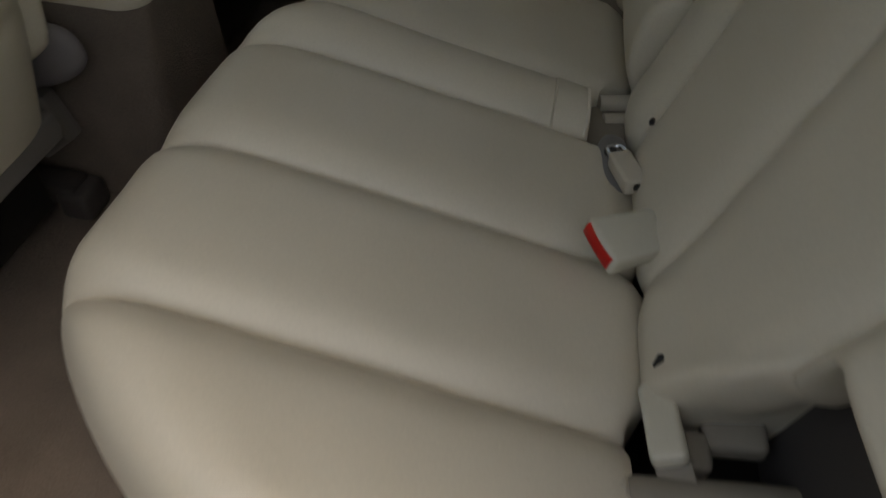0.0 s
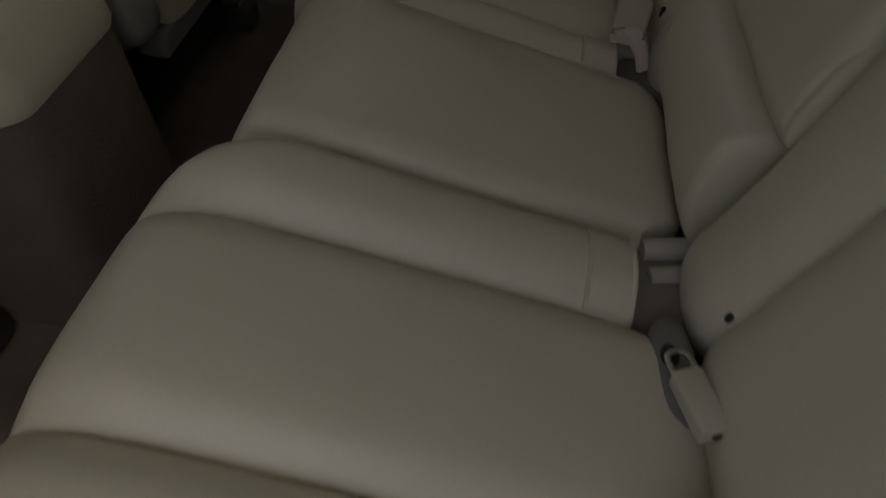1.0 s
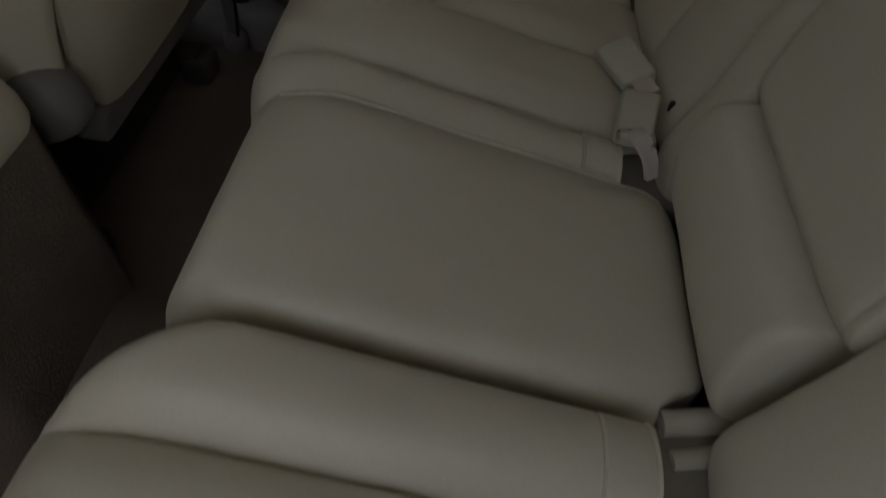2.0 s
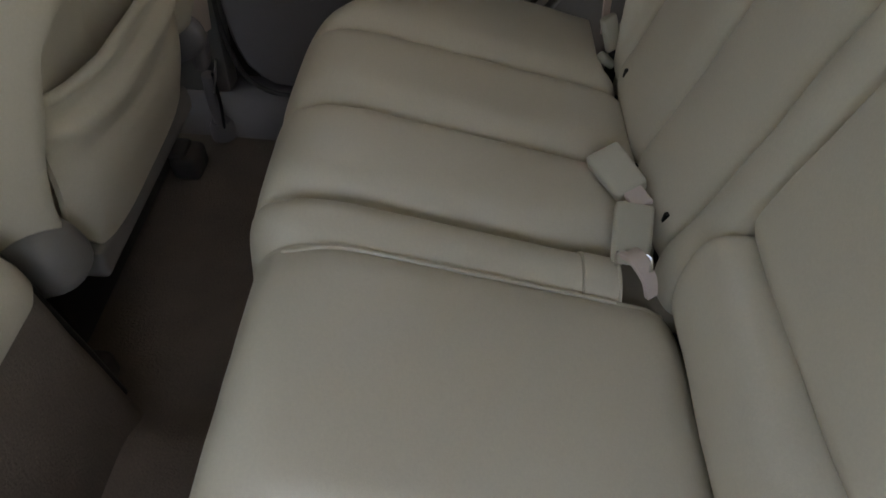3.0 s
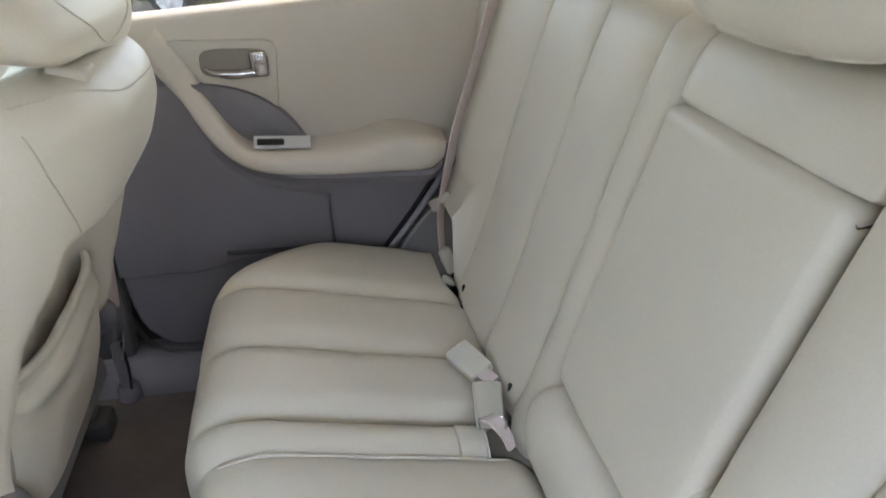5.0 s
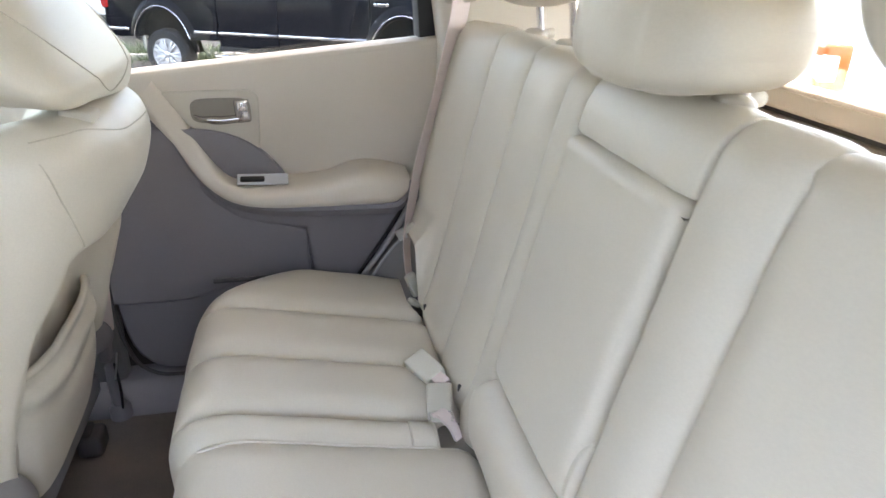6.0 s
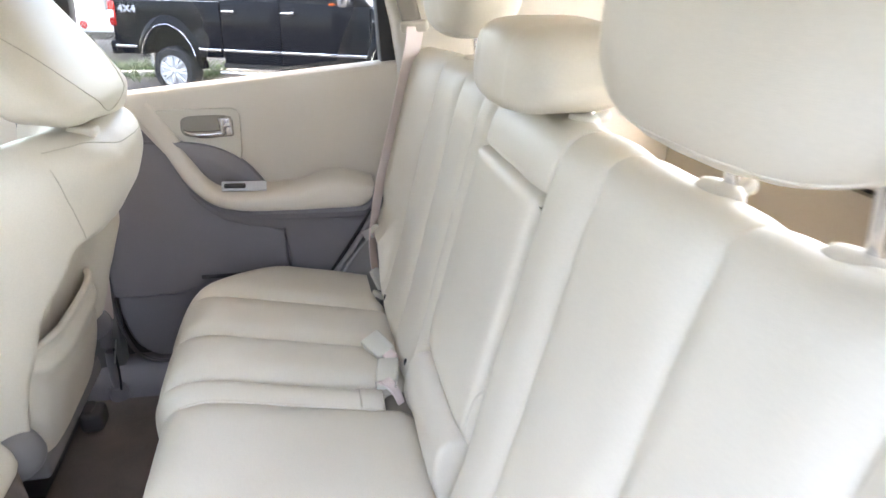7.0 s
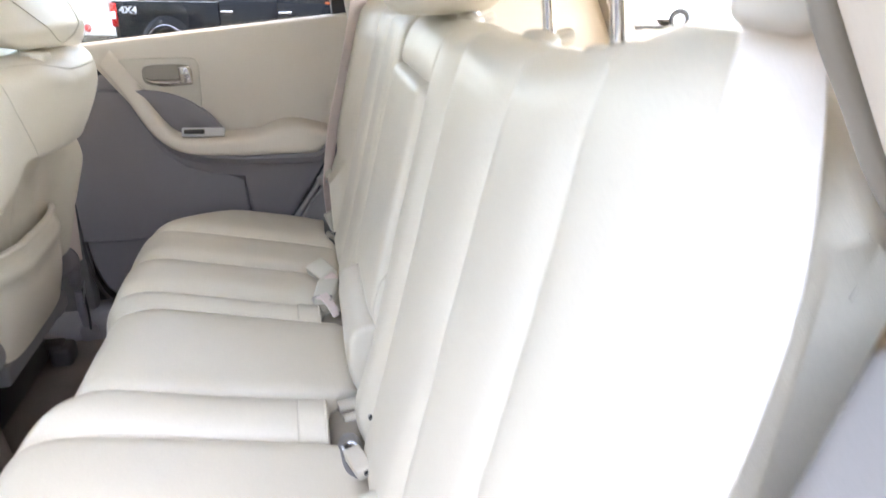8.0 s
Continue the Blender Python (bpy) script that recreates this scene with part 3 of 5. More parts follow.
rear_headrest(0.40, 0.30, 1.243, "cream leather window-side rear headrest on chrome posts", (0.33, 0.47))


# child-seat anchor buttons in the foot of the backrests
for hx, hy, hz in ((0.0602, -0.2183, 0.6965), (0.0565, 0.222, 0.696), (0.059, 0.486, 0.694), (0.0600, -0.510, 0.697)):
    on, way = back_skins[0 if hy < 0 else 1].ray_cast(Vector((-0.3, hy, hz)), Vector((1, 0, 0)))[:2]
    m = Matrix.Translation(on) @ way.to_track_quat("Z", "X").to_matrix().to_4x4()
    if abs(hy + 0.2183) < 0.001:   # this one sits on the side of the centre pad's edge
        m = Matrix.Translation((hx - 0.0002, hy - 0.0003, hz)) @ Vector((-0.66, -0.71, 0.24)).to_track_quat("Z", "X").to_matrix().to_4x4()
    a = thing("anchor_button", (hx, hy, hz), "small dark oval child-seat anchor button in the backrest", "anchor", "anchor buttons")
    part("cap", lathe([(0.0, 0.0013), (0.004, 0.0015), (0.0058, 0.0006), (0.0062, -0.001), (0.0062, -0.01), (0, -0.01)], 20, m @ Matrix.Diagonal((0.70, 0.50, 1, 1))), BLACK, a)


# ---- belts and buckles ----
def frame_of(p, along, wide):
    """A pose whose x runs along the buckle, y across it."""
    a = Vector(along).normalized()
    w = Vector(wide)
    w = (w - a * w.dot(a)).normalized()
    n = a.cross(w)
    return Matrix(((a.x, w.x, n.x, p[0]), (a.y, w.y, n.y, p[1]), (a.z, w.z, n.z, p[2]), (0, 0, 0, 1)))


def buckle(p, along, wide, length, width, label, thick=0.021, stalk=0.03, taper=0.88, stem=True):
    """A belt buckle: p is the middle of its mouth, `along` points from its root to its mouth."""
    m = frame_of(p, along, wide)
    b = thing("seat_belt_buckle", p, label, "seat belt buckle", "seat belt buckles")
    bm = rbox((length, width, thick), 0.005, 3, at=(-length / 2, 0, 0))
    for v in bm.verts:
        t = -v.co.x / length
        v.co.y *= 1 - (1 - taper) * t
        v.co.z *= 1 - 0.2 * t
    bmesh.ops.transform(bm, matrix=m, verts=bm.verts)
    part("housing", bm, BUCKLE, b)
    # the button is set in the mouth below a rim, and dished across its width
    rings = []
    for k in range(13):
        v = -1 + k / 6
        h, dish = width * 0.395 * v, 0.0007 * (1 - v * v)
        rings.append([(x - dish, h, z + 0.0012 - dish * 3) for x, z in ((-0.004, -thick * 0.28), (0.0012, -thick * 0.28), (0.0022, -thick * 0.18), (0.0022, thick * 0.24), (0.0012, thick * 0.34), (-0.004, thick * 0.34))])
    bm = loft(rings)
    bmesh.ops.transform(bm, matrix=m, verts=bm.verts)
    part("release_button", bm, RED, b, "red release button")
    if stem:
        part("stem", rbox((stalk, width * 0.5, 0.007), 0.002, 2, m @ Matrix.Translation((-length - stalk / 2 + 0.006, 0, -0.002))), BELT, b, "webbing stem")
    return b


buckle((0.006, -0.407, 0.694), (-0.90, -0.56, 0.04), (0.45, -1, -0.20), 0.064, 0.048, "beige seat belt buckle with a red button on the cushion", stalk=0.05)
buckle((-0.002, 0.3215, 0.689), (-0.39, 0.92, 0.0), (0.80, 0.42, 0.35), 0.068, 0.043, "beige seat belt buckle lying tilted across the cushion crease")
buckle((0.0235, 0.238, 0.686), (0.20, 1.0, 0.04), (1, -0.18, 0.06), 0.075, 0.042, "beige seat belt buckle lying flat in the buckle well", stem=False)


def metal_loop(c, along, wide, w, l, parent, metal=CHROME):
    m = frame_of(c, along, wide)
    pts = [m @ Vector(v) for v in ((-l / 2, -w / 2, 0), (l * 0.2, -w / 2, 0.003), (l / 2, -w * 0.28, 0.005), (l / 2, w * 0.28, 0.005), (l * 0.2, w / 2, 0.003), (-l / 2, w / 2, 0))]
    return part("metal_loop", tube([tuple(p) for p in pts], 0.0022, 8, 30), metal, parent, "chrome wire loop")


well = thing("buckle_anchor", (0.028, 0.16, 0.655), "chrome belt anchor loop with a folded webbing end", "belt anchor", "belt anchors")
metal_loop((0.0085, 0.157, 0.696), (0.2, 1, 0.1), (1, -0.1, 0.05), 0.033, 0.022, well)
part("webbing_fold", ribbon([(0.006, 0.170, 0.690), (0.010, 0.159, 0.697), (0.017, 0.149, 0.693), (0.025, 0.142, 0.682), (0.031, 0.138, 0.664)], (0.85, 0.5, 0.1), (0.019, 0.018, 0.016, 0.014, 0.012), 0.006, 24), BELT, well, "folded beige webbing")

# the small centre latch plate on its stalk
latch = thing("centre_belt_latch", (0.03, -0.25, 0.66), "small beige belt latch block on a chrome loop", "belt anchor", "belt anchors")
ml = frame_of((0.046, -0.303, 0.678), (0.30, -0.92, 0.05), (0.95, 0.3, 0.1))
part("block", rbox((0.050, 0.023, 0.018), 0.004, 3, ml @ Matrix.Translation((-0.024, 0, 0))), PLASTIC_BEIGE, latch)
part("hole", rbox((0.004, 0.007, 0.008), 0.002, 2, ml @ Matrix.Translation((0.0005, 0, 0.001))), BLACK, latch, "dark hole")
metal_loop((0.029, -0.250, 0.679), (-0.3, 0.92, 0.1), (0.95, 0.3, 0.1), 0.016, 0.020, latch, STEEL)
# Shade put into colour: black ellipse for the cup's mouth, grey for its webbing.
part("opening", ellipsoid_pad((0.026, -0.238, 0.6665), (0.015, 0.022, 0.006), 2.0, 20, 12), BLACK, latch, "black ellipse painting the shaded mouth of the webbing cup")
part("shaded_cup", ellipsoid_pad((0.030, -0.245, 0.655), (0.036, 0.098, 0.026), 2.4, 28, 18), GREY_TRIM, latch, "webbing cup behind the latch, shade put into its grey")

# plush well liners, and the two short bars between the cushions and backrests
# Both liners take the dark tan to paint the shade down in the wells.
wl = thing("buckle_well", (0.03, -0.155, 0.60), "buckle well liner in a dark tan that paints its shade", "seat trim", "buckle wells")
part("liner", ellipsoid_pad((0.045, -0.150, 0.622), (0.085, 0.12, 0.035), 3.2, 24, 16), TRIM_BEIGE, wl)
wl2 = thing("buckle_well", (0.03, 0.165, 0.60), "buckle well liner, its shade put into a dark tan", "seat trim", "buckle wells")
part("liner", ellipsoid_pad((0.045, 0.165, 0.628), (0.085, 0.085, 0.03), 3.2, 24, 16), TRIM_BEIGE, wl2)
bars = thing("hinge_bar", (0.05, -0.1, 0.64), "two short beige hinge bars between cushion and backrest", "hinge")
part("bar", tube([(0.020, -0.112, 0.641), (0.05, -0.107, 0.643), (0.11, -0.096, 0.645)], 0.0105, 14), PLASTIC_BEIGE, bars)
part("bar", tube([(0.026, -0.139, 0.637), (0.05, -0.134, 0.638), (0.11, -0.118, 0.641)], 0.0085, 14), PLASTIC_BEIGE, bars)

# outer belt anchor by the open door
na = thing("outer_belt_anchor", (0.05, -0.57, 0.62), "grey-beige sleeve of the outer belt anchor", "belt anchor", "belt anchors")
mn = frame_of((0.054, -0.514, 0.668), (-0.05, 1.0, -0.16), (0.88, 0.02, 0.40))
part("sleeve", rbox((0.066, 0.025, 0.014), 0.005, 3, mn @ Matrix.Translation((-0.033, 0, 0))), BUCKLE, na)
part("webbing", ribbon([(0.062, -0.572, 0.668), (0.070, -0.586, 0.655), (0.080, -0.594, 0.632), (0.09, -0.597, 0.60)], (0.9, 0.05, 0.35), 0.024, 0.003), TRIM_BEIGE, na)
part("bracket", rbox((0.044, 0.034, 0.022), 0.006, 3, pose(0.112, -0.533, 0.654, 6, -12, 0)), TRIM_BEIGE, na, "tan plastic bracket")
part("bracket_lip", rbox((0.045, 0.014, 0.012), 0.004, 3, pose(0.100, -0.512, 0.679, 0, -12, 6)), TRIM_BEIGE, na, "tan plastic lip")
part("bracket_foot", rbox((0.020, 0.030, 0.03), 0.006, 3, pose(0.085, -0.552, 0.644)), TRIM_BEIGE, na, "tan plastic foot")
rod = thing("seat_hinge_rod", (0.1, -0.59, 0.63), "tan hinge rod under the backrest corner", "hinge")
part("rod", tube([(0.020, -0.592, 0.648), (0.075, -0.588, 0.654), (0.120, -0.585, 0.658), (0.150, -0.584, 0.660)], 0.0125, 16, 24), TRIM_BEIGE, rod)
part("rod_end", lathe([(0, 0.010), (0.012, 0.010), (0.0155, 0.006), (0.0155, -0.006), (0.012, -0.010), (0, -0.010)], 20, pose(0.026, -0.592, 0.6485, 0, 90, 0)), PLASTIC_BEIGE, rod)

# far outer belt
belt = thing("shoulder_belt", (0.06, 0.66, 0.62), "pinkish-beige shoulder belt hanging from the pillar", "seat belt")
part("webbing", ribbon([(0.150, 0.660, 1.240), (0.143, 0.666, 1.19), (0.112, 0.672, 1.06), (0.072, 0.668, 0.92), (0.051, 0.662, 0.82), (0.043, 0.660, 0.76), (0.043, 0.655, 0.71), (0.047, 0.645, 0.66)],
     [(0.85, 0.40, 0.1), (0.75, 0.6, 0.1), (0.62, 0.78, 0), (0.45, 0.89, 0), (0.40, 0.9, 0), (0.36, 0.93, 0), (0.36, 0.93, 0), (0.36, 0.93, 0)], 0.046, 0.0022, 60), BELT, belt)
part("guide", rbox((0.062, 0.022, 0.024), 0.008, 4, pose(0.150, 0.672, 1.240, 8, -6, -24)), PLASTIC_BEIGE, belt, "beige belt guide")
part("guide_cover", rbox((0.042, 0.018, 0.075), 0.008, 4, pose(0.139, 0.682, 1.275, 6, -14, -20)), TRIM_BEIGE, belt, "beige guide cover")
part("tongue", rbox((0.030, 0.012, 0.016), 0.004, 3, pose(0.047, 0.648, 0.790, 0, -38, -30)), BUCKLE, belt, "beige tongue grip")
part("tongue_plate", rbox((0.022, 0.004, 0.024), 0.0015, 2, pose(0.030, 0.655, 0.772, 0, -32, -30)), STEEL, belt, "steel tongue plate")
fa = thing("outer_belt_anchor", (0.05, 0.585, 0.62), "beige outer belt anchor sleeve beside the cushion", "belt anchor", "belt anchors")
mf = frame_of((0.037, 0.604, 0.704), (-0.36, 0.10, 0.9), (0.80, 0.50, 0.2))
part("sleeve", rbox((0.052, 0.024, 0.013), 0.004, 3, mf @ Matrix.Translation((-0.026, 0, 0))), BUCKLE, fa)
part("clip", rbox((0.028, 0.020, 0.012), 0.004, 3, pose(0.043, 0.574, 0.652, 10, 38, 30)), BUCKLE, fa)
part("tab", rbox((0.016, 0.016, 0.012), 0.004, 3, pose(0.026, 0.570, 0.650, 15, 10, 30)), BUCKLE, fa)
part("cord", tube([(0.078, 0.572, 0.690), (0.066, 0.570, 0.664), (0.060, 0.570, 0.638), (0.063, 0.570, 0.606)], 0.0022, 8, 24), BLACK, fa, "black cord")
part("cord_guide", tube([(0.082, 0.566, 0.702), (0.072, 0.564, 0.672), (0.066, 0.563, 0.640), (0.068, 0.563, 0.606)], 0.0075, 10, 24), PLASTIC_BEIGE, fa, "beige cord guide")


# near shoulder belt, lying over the backrest's outer corner
nb = thing("shoulder_belt", (0.1, -0.74, 0.62), "pale shoulder belt lying over the backrest beside the open door", "seat belt")
part("webbing", ribbon([(0.192, -0.716, 1.238), (0.188, -0.724, 1.218), (0.179, -0.738, 1.182), (0.167, -0.753, 1.145), (0.150, -0.766, 1.104), (0.130, -0.777, 1.060), (0.100, -0.782, 0.97), (0.077, -0.775, 0.86), (0.070, -0.75, 0.78), (0.09, -0.70, 0.65)],
     [(0.84, -0.5, 0), (0.84, -0.5, 0), (0.84, -0.5, 0), (0.84, -0.5, 0), (0.84, -0.5, 0), (0.84, -0.5, 0), (0.9, -0.4, 0), (0.9, -0.3, 0), (0.95, 0.1, 0), (0.8, 0.5, 0)], (0.028, 0.038, 0.043, 0.045, 0.045, 0.045, 0.045, 0.045, 0.045, 0.045, 0.045, 0.045, 0.045, 0.045, 0.045, 0.045), 0.0022, 70), BELT_PALE, nb)
part("guide", join(rbox((0.032, 0.018, 0.030), 0.0085, 5, pose(0.1785, -0.731, 1.247, 0, 8, -31)), rbox((0.022, 0.014, 0.09), 0.006, 3, pose(0.186, -0.727, 1.29, 0, 14, -31))), PLASTIC_BEIGE, nb, "beige belt guide")
structure("trim_doorway_seal", tube([(0.140, -0.776, 1.295), (0.1561, -0.776, 1.2491), (0.1639, -0.776, 1.2337), (0.1769, -0.776, 1.2151), (0.1933, -0.776, 1.1907), (0.22, -0.776, 1.16)], 0.0045, 10, 30), TRIM_BEIGE, "tan doorway seal behind the cream pillar trim", "seal")


# ---- far rear door ----
def rear_door():
    d = thing("rear_door", (-0.25, 0.77, 0.42), "closed rear car door, cream upper trim over mauve-grey lower panel", "car door")
    sill = [(-0.58, 1.088), (0.118, 1.158)]
    upper = slab([(-0.47, 1.055), (-0.41, 0.965), (-0.35, 0.90), (-0.29, 0.87), (0.075, 0.86), (0.145, 1.0), (0.155, 1.153), (-0.585, 1.082)], "y", 0.73, 0.775, 0.006)
    for v in upper.verts:   # the panel leans out and hollows softly
        if v.co.y < 0.76:
            v.co.y += 0.012 * smooth01(1.1, 0.9, v.co.z)
    part("upper_panel", upper, VINYL, d, "cream vinyl upper panel")
    rings = []
    for x in np.linspace(-0.585, 0.118, 40):
        zt = 1.088 + 0.07 * (x + 0.58) / 0.698
        rings.append([(x, y, z) for y, z in ((0.7335, zt - 0.022), (0.7305, zt - 0.008), (0.734, zt - 0.001), (0.745, zt + 0.003), (0.785, zt + 0.002), (0.80, zt - 0.006), (0.80, zt - 0.03), (0.74, zt - 0.03))])
    part("window_sill", loft(rings), VINYL, d, "cream padded sill")
    part("window_seal", tube([(x, 0.803, 1.078 + 0.07 * (x + 0.58) / 0.698) for x in np.linspace(-0.58, 0.115, 12)], 0.006, 8), RUBBER, d, "black rubber seal")
    g = part("window_pane", slab([(-0.56, 1.07), (0.115, 1.12), (0.10, 1.30), (0.03, 1.50), (-0.53, 1.50)], "y", 0.800, 0.804), TINTED, d, "smoked side glass", False)
    g.visible_shadow = False
    part("window_frame", join(
        slab([(0.085, 1.15), (0.150, 1.15), (0.125, 1.34), (0.06, 1.52), (0.02, 1.52), (0.075, 1.32)], "y", 0.745, 0.815, 0.005),
        slab([(-0.60, 1.09), (-0.565, 1.09), (-0.535, 1.52), (-0.575, 1.52)], "y", 0.77, 0.815, 0.005)), BLACK, d, "black window frame")
    # lower dark panel with its outline and a pocket bulge
    low = [(-0.565, 1.0), (-0.572, 0.80), (-0.575, 0.60), (-0.560, 0.50), (-0.53, 0.455), (-0.48, 0.435), (-0.20, 0.43), (-0.06, 0.50), (-0.015, 0.62), (0.03, 0.74), (0.062, 0.84), (0.06, 0.90), (-0.25, 0.96), (-0.40, 1.03)]
    part("lower_panel", slab([tuple(p) for p in curve_through(low + [low[0]], 70)[:-1]], "y", 0.758, 0.80, 0.008, 3), DARK_PANEL, d, "mauve-grey grained plastic lower panel")
    mid = [(-0.567, 1.0), (-0.574, 0.80), (-0.577, 0.617), (-0.545, 0.613), (-0.43, 0.613), (-0.375, 0.626), (-0.33, 0.643), (-0.16, 0.648), (-0.163, 0.76), (-0.26, 0.80), (-0.34, 0.87), (-0.40, 0.99)]
    part("middle_panel", slab(mid, "y", 0.741, 0.775, 0.007, 3), DARK_PANEL, d, "mauve-grey middle panel standing over the map pocket")
    part("pocket_mouth", rbox((0.20, 0.028, 0.010), 0.004, 2, pose(-0.27, 0.729 + 0.022, 0.655, 0, 0, 0)), DARK_SILL, d, "dark pocket mouth")
    # raised step of the lower panel under the armrest
    step = [(-0.375, 0.868), (-0.345, 0.83), (-0.30, 0.795), (-0.24, 0.776), (-0.165, 0.766), (-0.158, 0.70), (-0.150, 0.60), (-0.02, 0.60), (0.055, 0.80), (0.05, 0.845), (-0.22, 0.855), (-0.30, 0.878), (-0.355, 0.935)]
    part("panel_step", slab(step, "y", 0.738, 0.775, 0.012, 3), DARK_PANEL, d)
    # swooping armrest
    top_l = curve_through([(-0.425, 1.086), (-0.385, 1.025), (-0.345, 0.950), (-0.315, 0.908), (-0.280, 0.888), (-0.20, 0.888), (-0.115, 0.895), (-0.085, 0.906), (-0.045, 0.916), (0.005, 0.910), (0.052, 0.896)], 44)
    bot_l = curve_through([(-0.455, 1.05), (-0.425, 1.005), (-0.375, 0.915), (-0.345, 0.880), (-0.305, 0.856), (-0.25, 0.845), (-0.15, 0.839), (-0.05, 0.836), (0.0, 0.835), (0.03, 0.838), (0.045, 0.855)], 44)
    rings = []
    for i, (a, b) in enumerate(zip(top_l, bot_l)):
        t = i / 43
        out = 0.733 - 0.078 * smooth01(0.10, 0.55, t) * (1 - 0.25 * smooth01(0.9, 1.0, t)) - 0.012
        mid, half = (a + b) / 2, (a - b) / 2
        ring = []
        for k in range(14):
            ang = -math.pi / 2 + math.pi * k / 13
            s = math.copysign(abs(math.sin(ang)) ** 0.6, math.sin(ang))
            c = abs(math.cos(ang)) ** 0.55
            q = mid + half * s
            ring.append((q[0], 0.735 + (out - 0.735) * c, q[1]))
        ring += [(a[0], 0.768, a[1]), (b[0], 0.768, b[1])]
        rings.append(ring)
    part("armrest", loft(rings), VINYL, d, "cream swooping armrest")
    rings = []
    for i, b in enumerate(bot_l):
        t = i / 43
        if t < 0.16:
            continue
        out = 0.735 - 0.068 * smooth01(0.2, 0.6, t)
        rings.append([(b[0], y, b[1] + z) for y, z in ((0.77, 0.004), (out, 0.004), (out - 0.003, -0.005), (out + 0.010, -0.022), (0.77, -0.024))])
    part("armrest_underside", loft(rings), DARK_PANEL, d, "mauve-grey lip below the armrest")
    # handle plate, chrome handle
    plate = [(-0.425, 1.062), (-0.400, 1.067), (-0.255, 1.067), (-0.242, 1.062), (-0.236, 1.050), (-0.240, 0.965), (-0.250, 0.92), (-0.30, 0.92), (-0.36, 0.99)]
    part("handle_plate", slab(plate, "y", 0.7265, 0.76, 0.004, 3), PLASTIC_BEIGE, d, "cream plastic handle plate")
    bowl = []
    for a in np.linspace(0, 2 * math.pi, 40, endpoint=False):
        c, s = math.cos(a), math.sin(a)
        bowl.append((-0.308 + 0.055 * math.copysign(abs(c) ** 0.45, c), 1.0285 + 0.0235 * math.copysign(abs(s) ** 0.6, s)))
    rim = [[(-0.308 + (x + 0.308) * k, y, 1.0285 + (z - 1.0285) * q) for x, z in bowl] for k, q, y in ((1.02, 1.03, 0.7262), (1.0, 1.0, 0.7245), (0.965, 0.94, 0.7250), (0.945, 0.90, 0.7300), (0.91, 0.82, 0.752))]
    rec = part("handle_recess", loft(rim), TRIM_BEIGE, d, "tan handle recess")
    lever = curve_through([(-0.356, 1.020), (-0.345, 1.0145), (-0.325, 1.011), (-0.30, 1.0105), (-0.275, 1.013)], 22)
    rings = []
    for k, (x, z) in enumerate(lever):
        u = k / 21
        h, dp = 0.0030 + 0.0052 * smooth01(0.0, 0.45, u), 0.004 + 0.004 * smooth01(0.0, 0.3, u)
        rings.append([(x, 0.7225 + dp * math.cos(a), z + h * math.sin(a)) for a in np.linspace(0, 2 * math.pi, 14, endpoint=False)])
    part("handle_lever", join(loft(rings), rbox((0.029, 0.015, 0.044), 0.0055, 4, pose(-0.2675, 0.7225, 1.027, 0, -4, 0))), DARK_CHROME, rec, "dark polished chrome lever")
    part("lock_knob", rbox((0.021, 0.013, 0.019), 0.004, 3, pose(-0.267, 0.7145, 1.039, 0, -4, 0)), CHROME, rec, "ribbed bright chrome lock knob")
    for k in range(4):
        part("rib", rbox((0.0012, 0.0016, 0.015), 0.0004, 1, pose(-0.2745 + 0.005 * k, 0.7080, 1.039, 0, -4, 0)), STEEL, rec)
    # half-moon insert and window switch
    moon = curve_through([(-0.385, 0.997), (-0.34, 0.993), (-0.30, 0.983), (-0.263, 0.965), (-0.23, 0.937), (-0.206, 0.906), (-0.194, 0.886)], 28)
    lower_edge = curve_through([(-0.205, 0.882), (-0.27, 0.886), (-0.302, 0.896), (-0.33, 0.92), (-0.347, 0.945)], 16)
    part("half_moon_insert", slab([tuple(p) for p in moon] + [tuple(p) for p in lower_edge], "y", 0.715, 0.75, 0.004, 2), DARK_PANEL, d, "mauve-grey half-moon insert")
    sw = part("switch_plate", rbox((0.098, 0.024, 0.006), 0.002, 2, pose(-0.240, 0.686, 0.8985, 42, 2, 0)), SILVER, d, "silver switch plate")
    part("window_switch", rbox((0.047, 0.012, 0.008), 0.003, 2, pose(-0.260, 0.6835, 0.9005, 42, 2, 0)), BLACK, sw, "black rocker switch")
    return d


rear_door()
part_seal = thing("door_seal", (-0.3, 0.76, 0.42), "black rubber door seal round the rear doorway", "seal", kind="structure")
part("seal", tube([(-0.585, 0.752, 1.08), (-0.578, 0.752, 0.80), (-0.582, 0.752, 0.60), (-0.565, 0.75, 0.49), (-0.53, 0.748, 0.44), (-0.45, 0.745, 0.425), (-0.15, 0.742, 0.43), (-0.06, 0.74, 0.50), (-0.015, 0.738, 0.63), (0.02, 0.738, 0.73)], 0.0045, 8, 70), DARK_SILL, part_seal)
structure("trim_wheelhouse_far", slab([(-0.085, 0.56), (0.06, 0.56), (0.105, 0.70), (0.11, 0.85), (0.090, 0.83), (0.046, 0.755), (0.011, 0.714), (-0.028, 0.656)], "y", 0.703, 0.745, 0.006, 3), GREY_TRIM, "grey plastic trim beside the rear door opening", "trim")
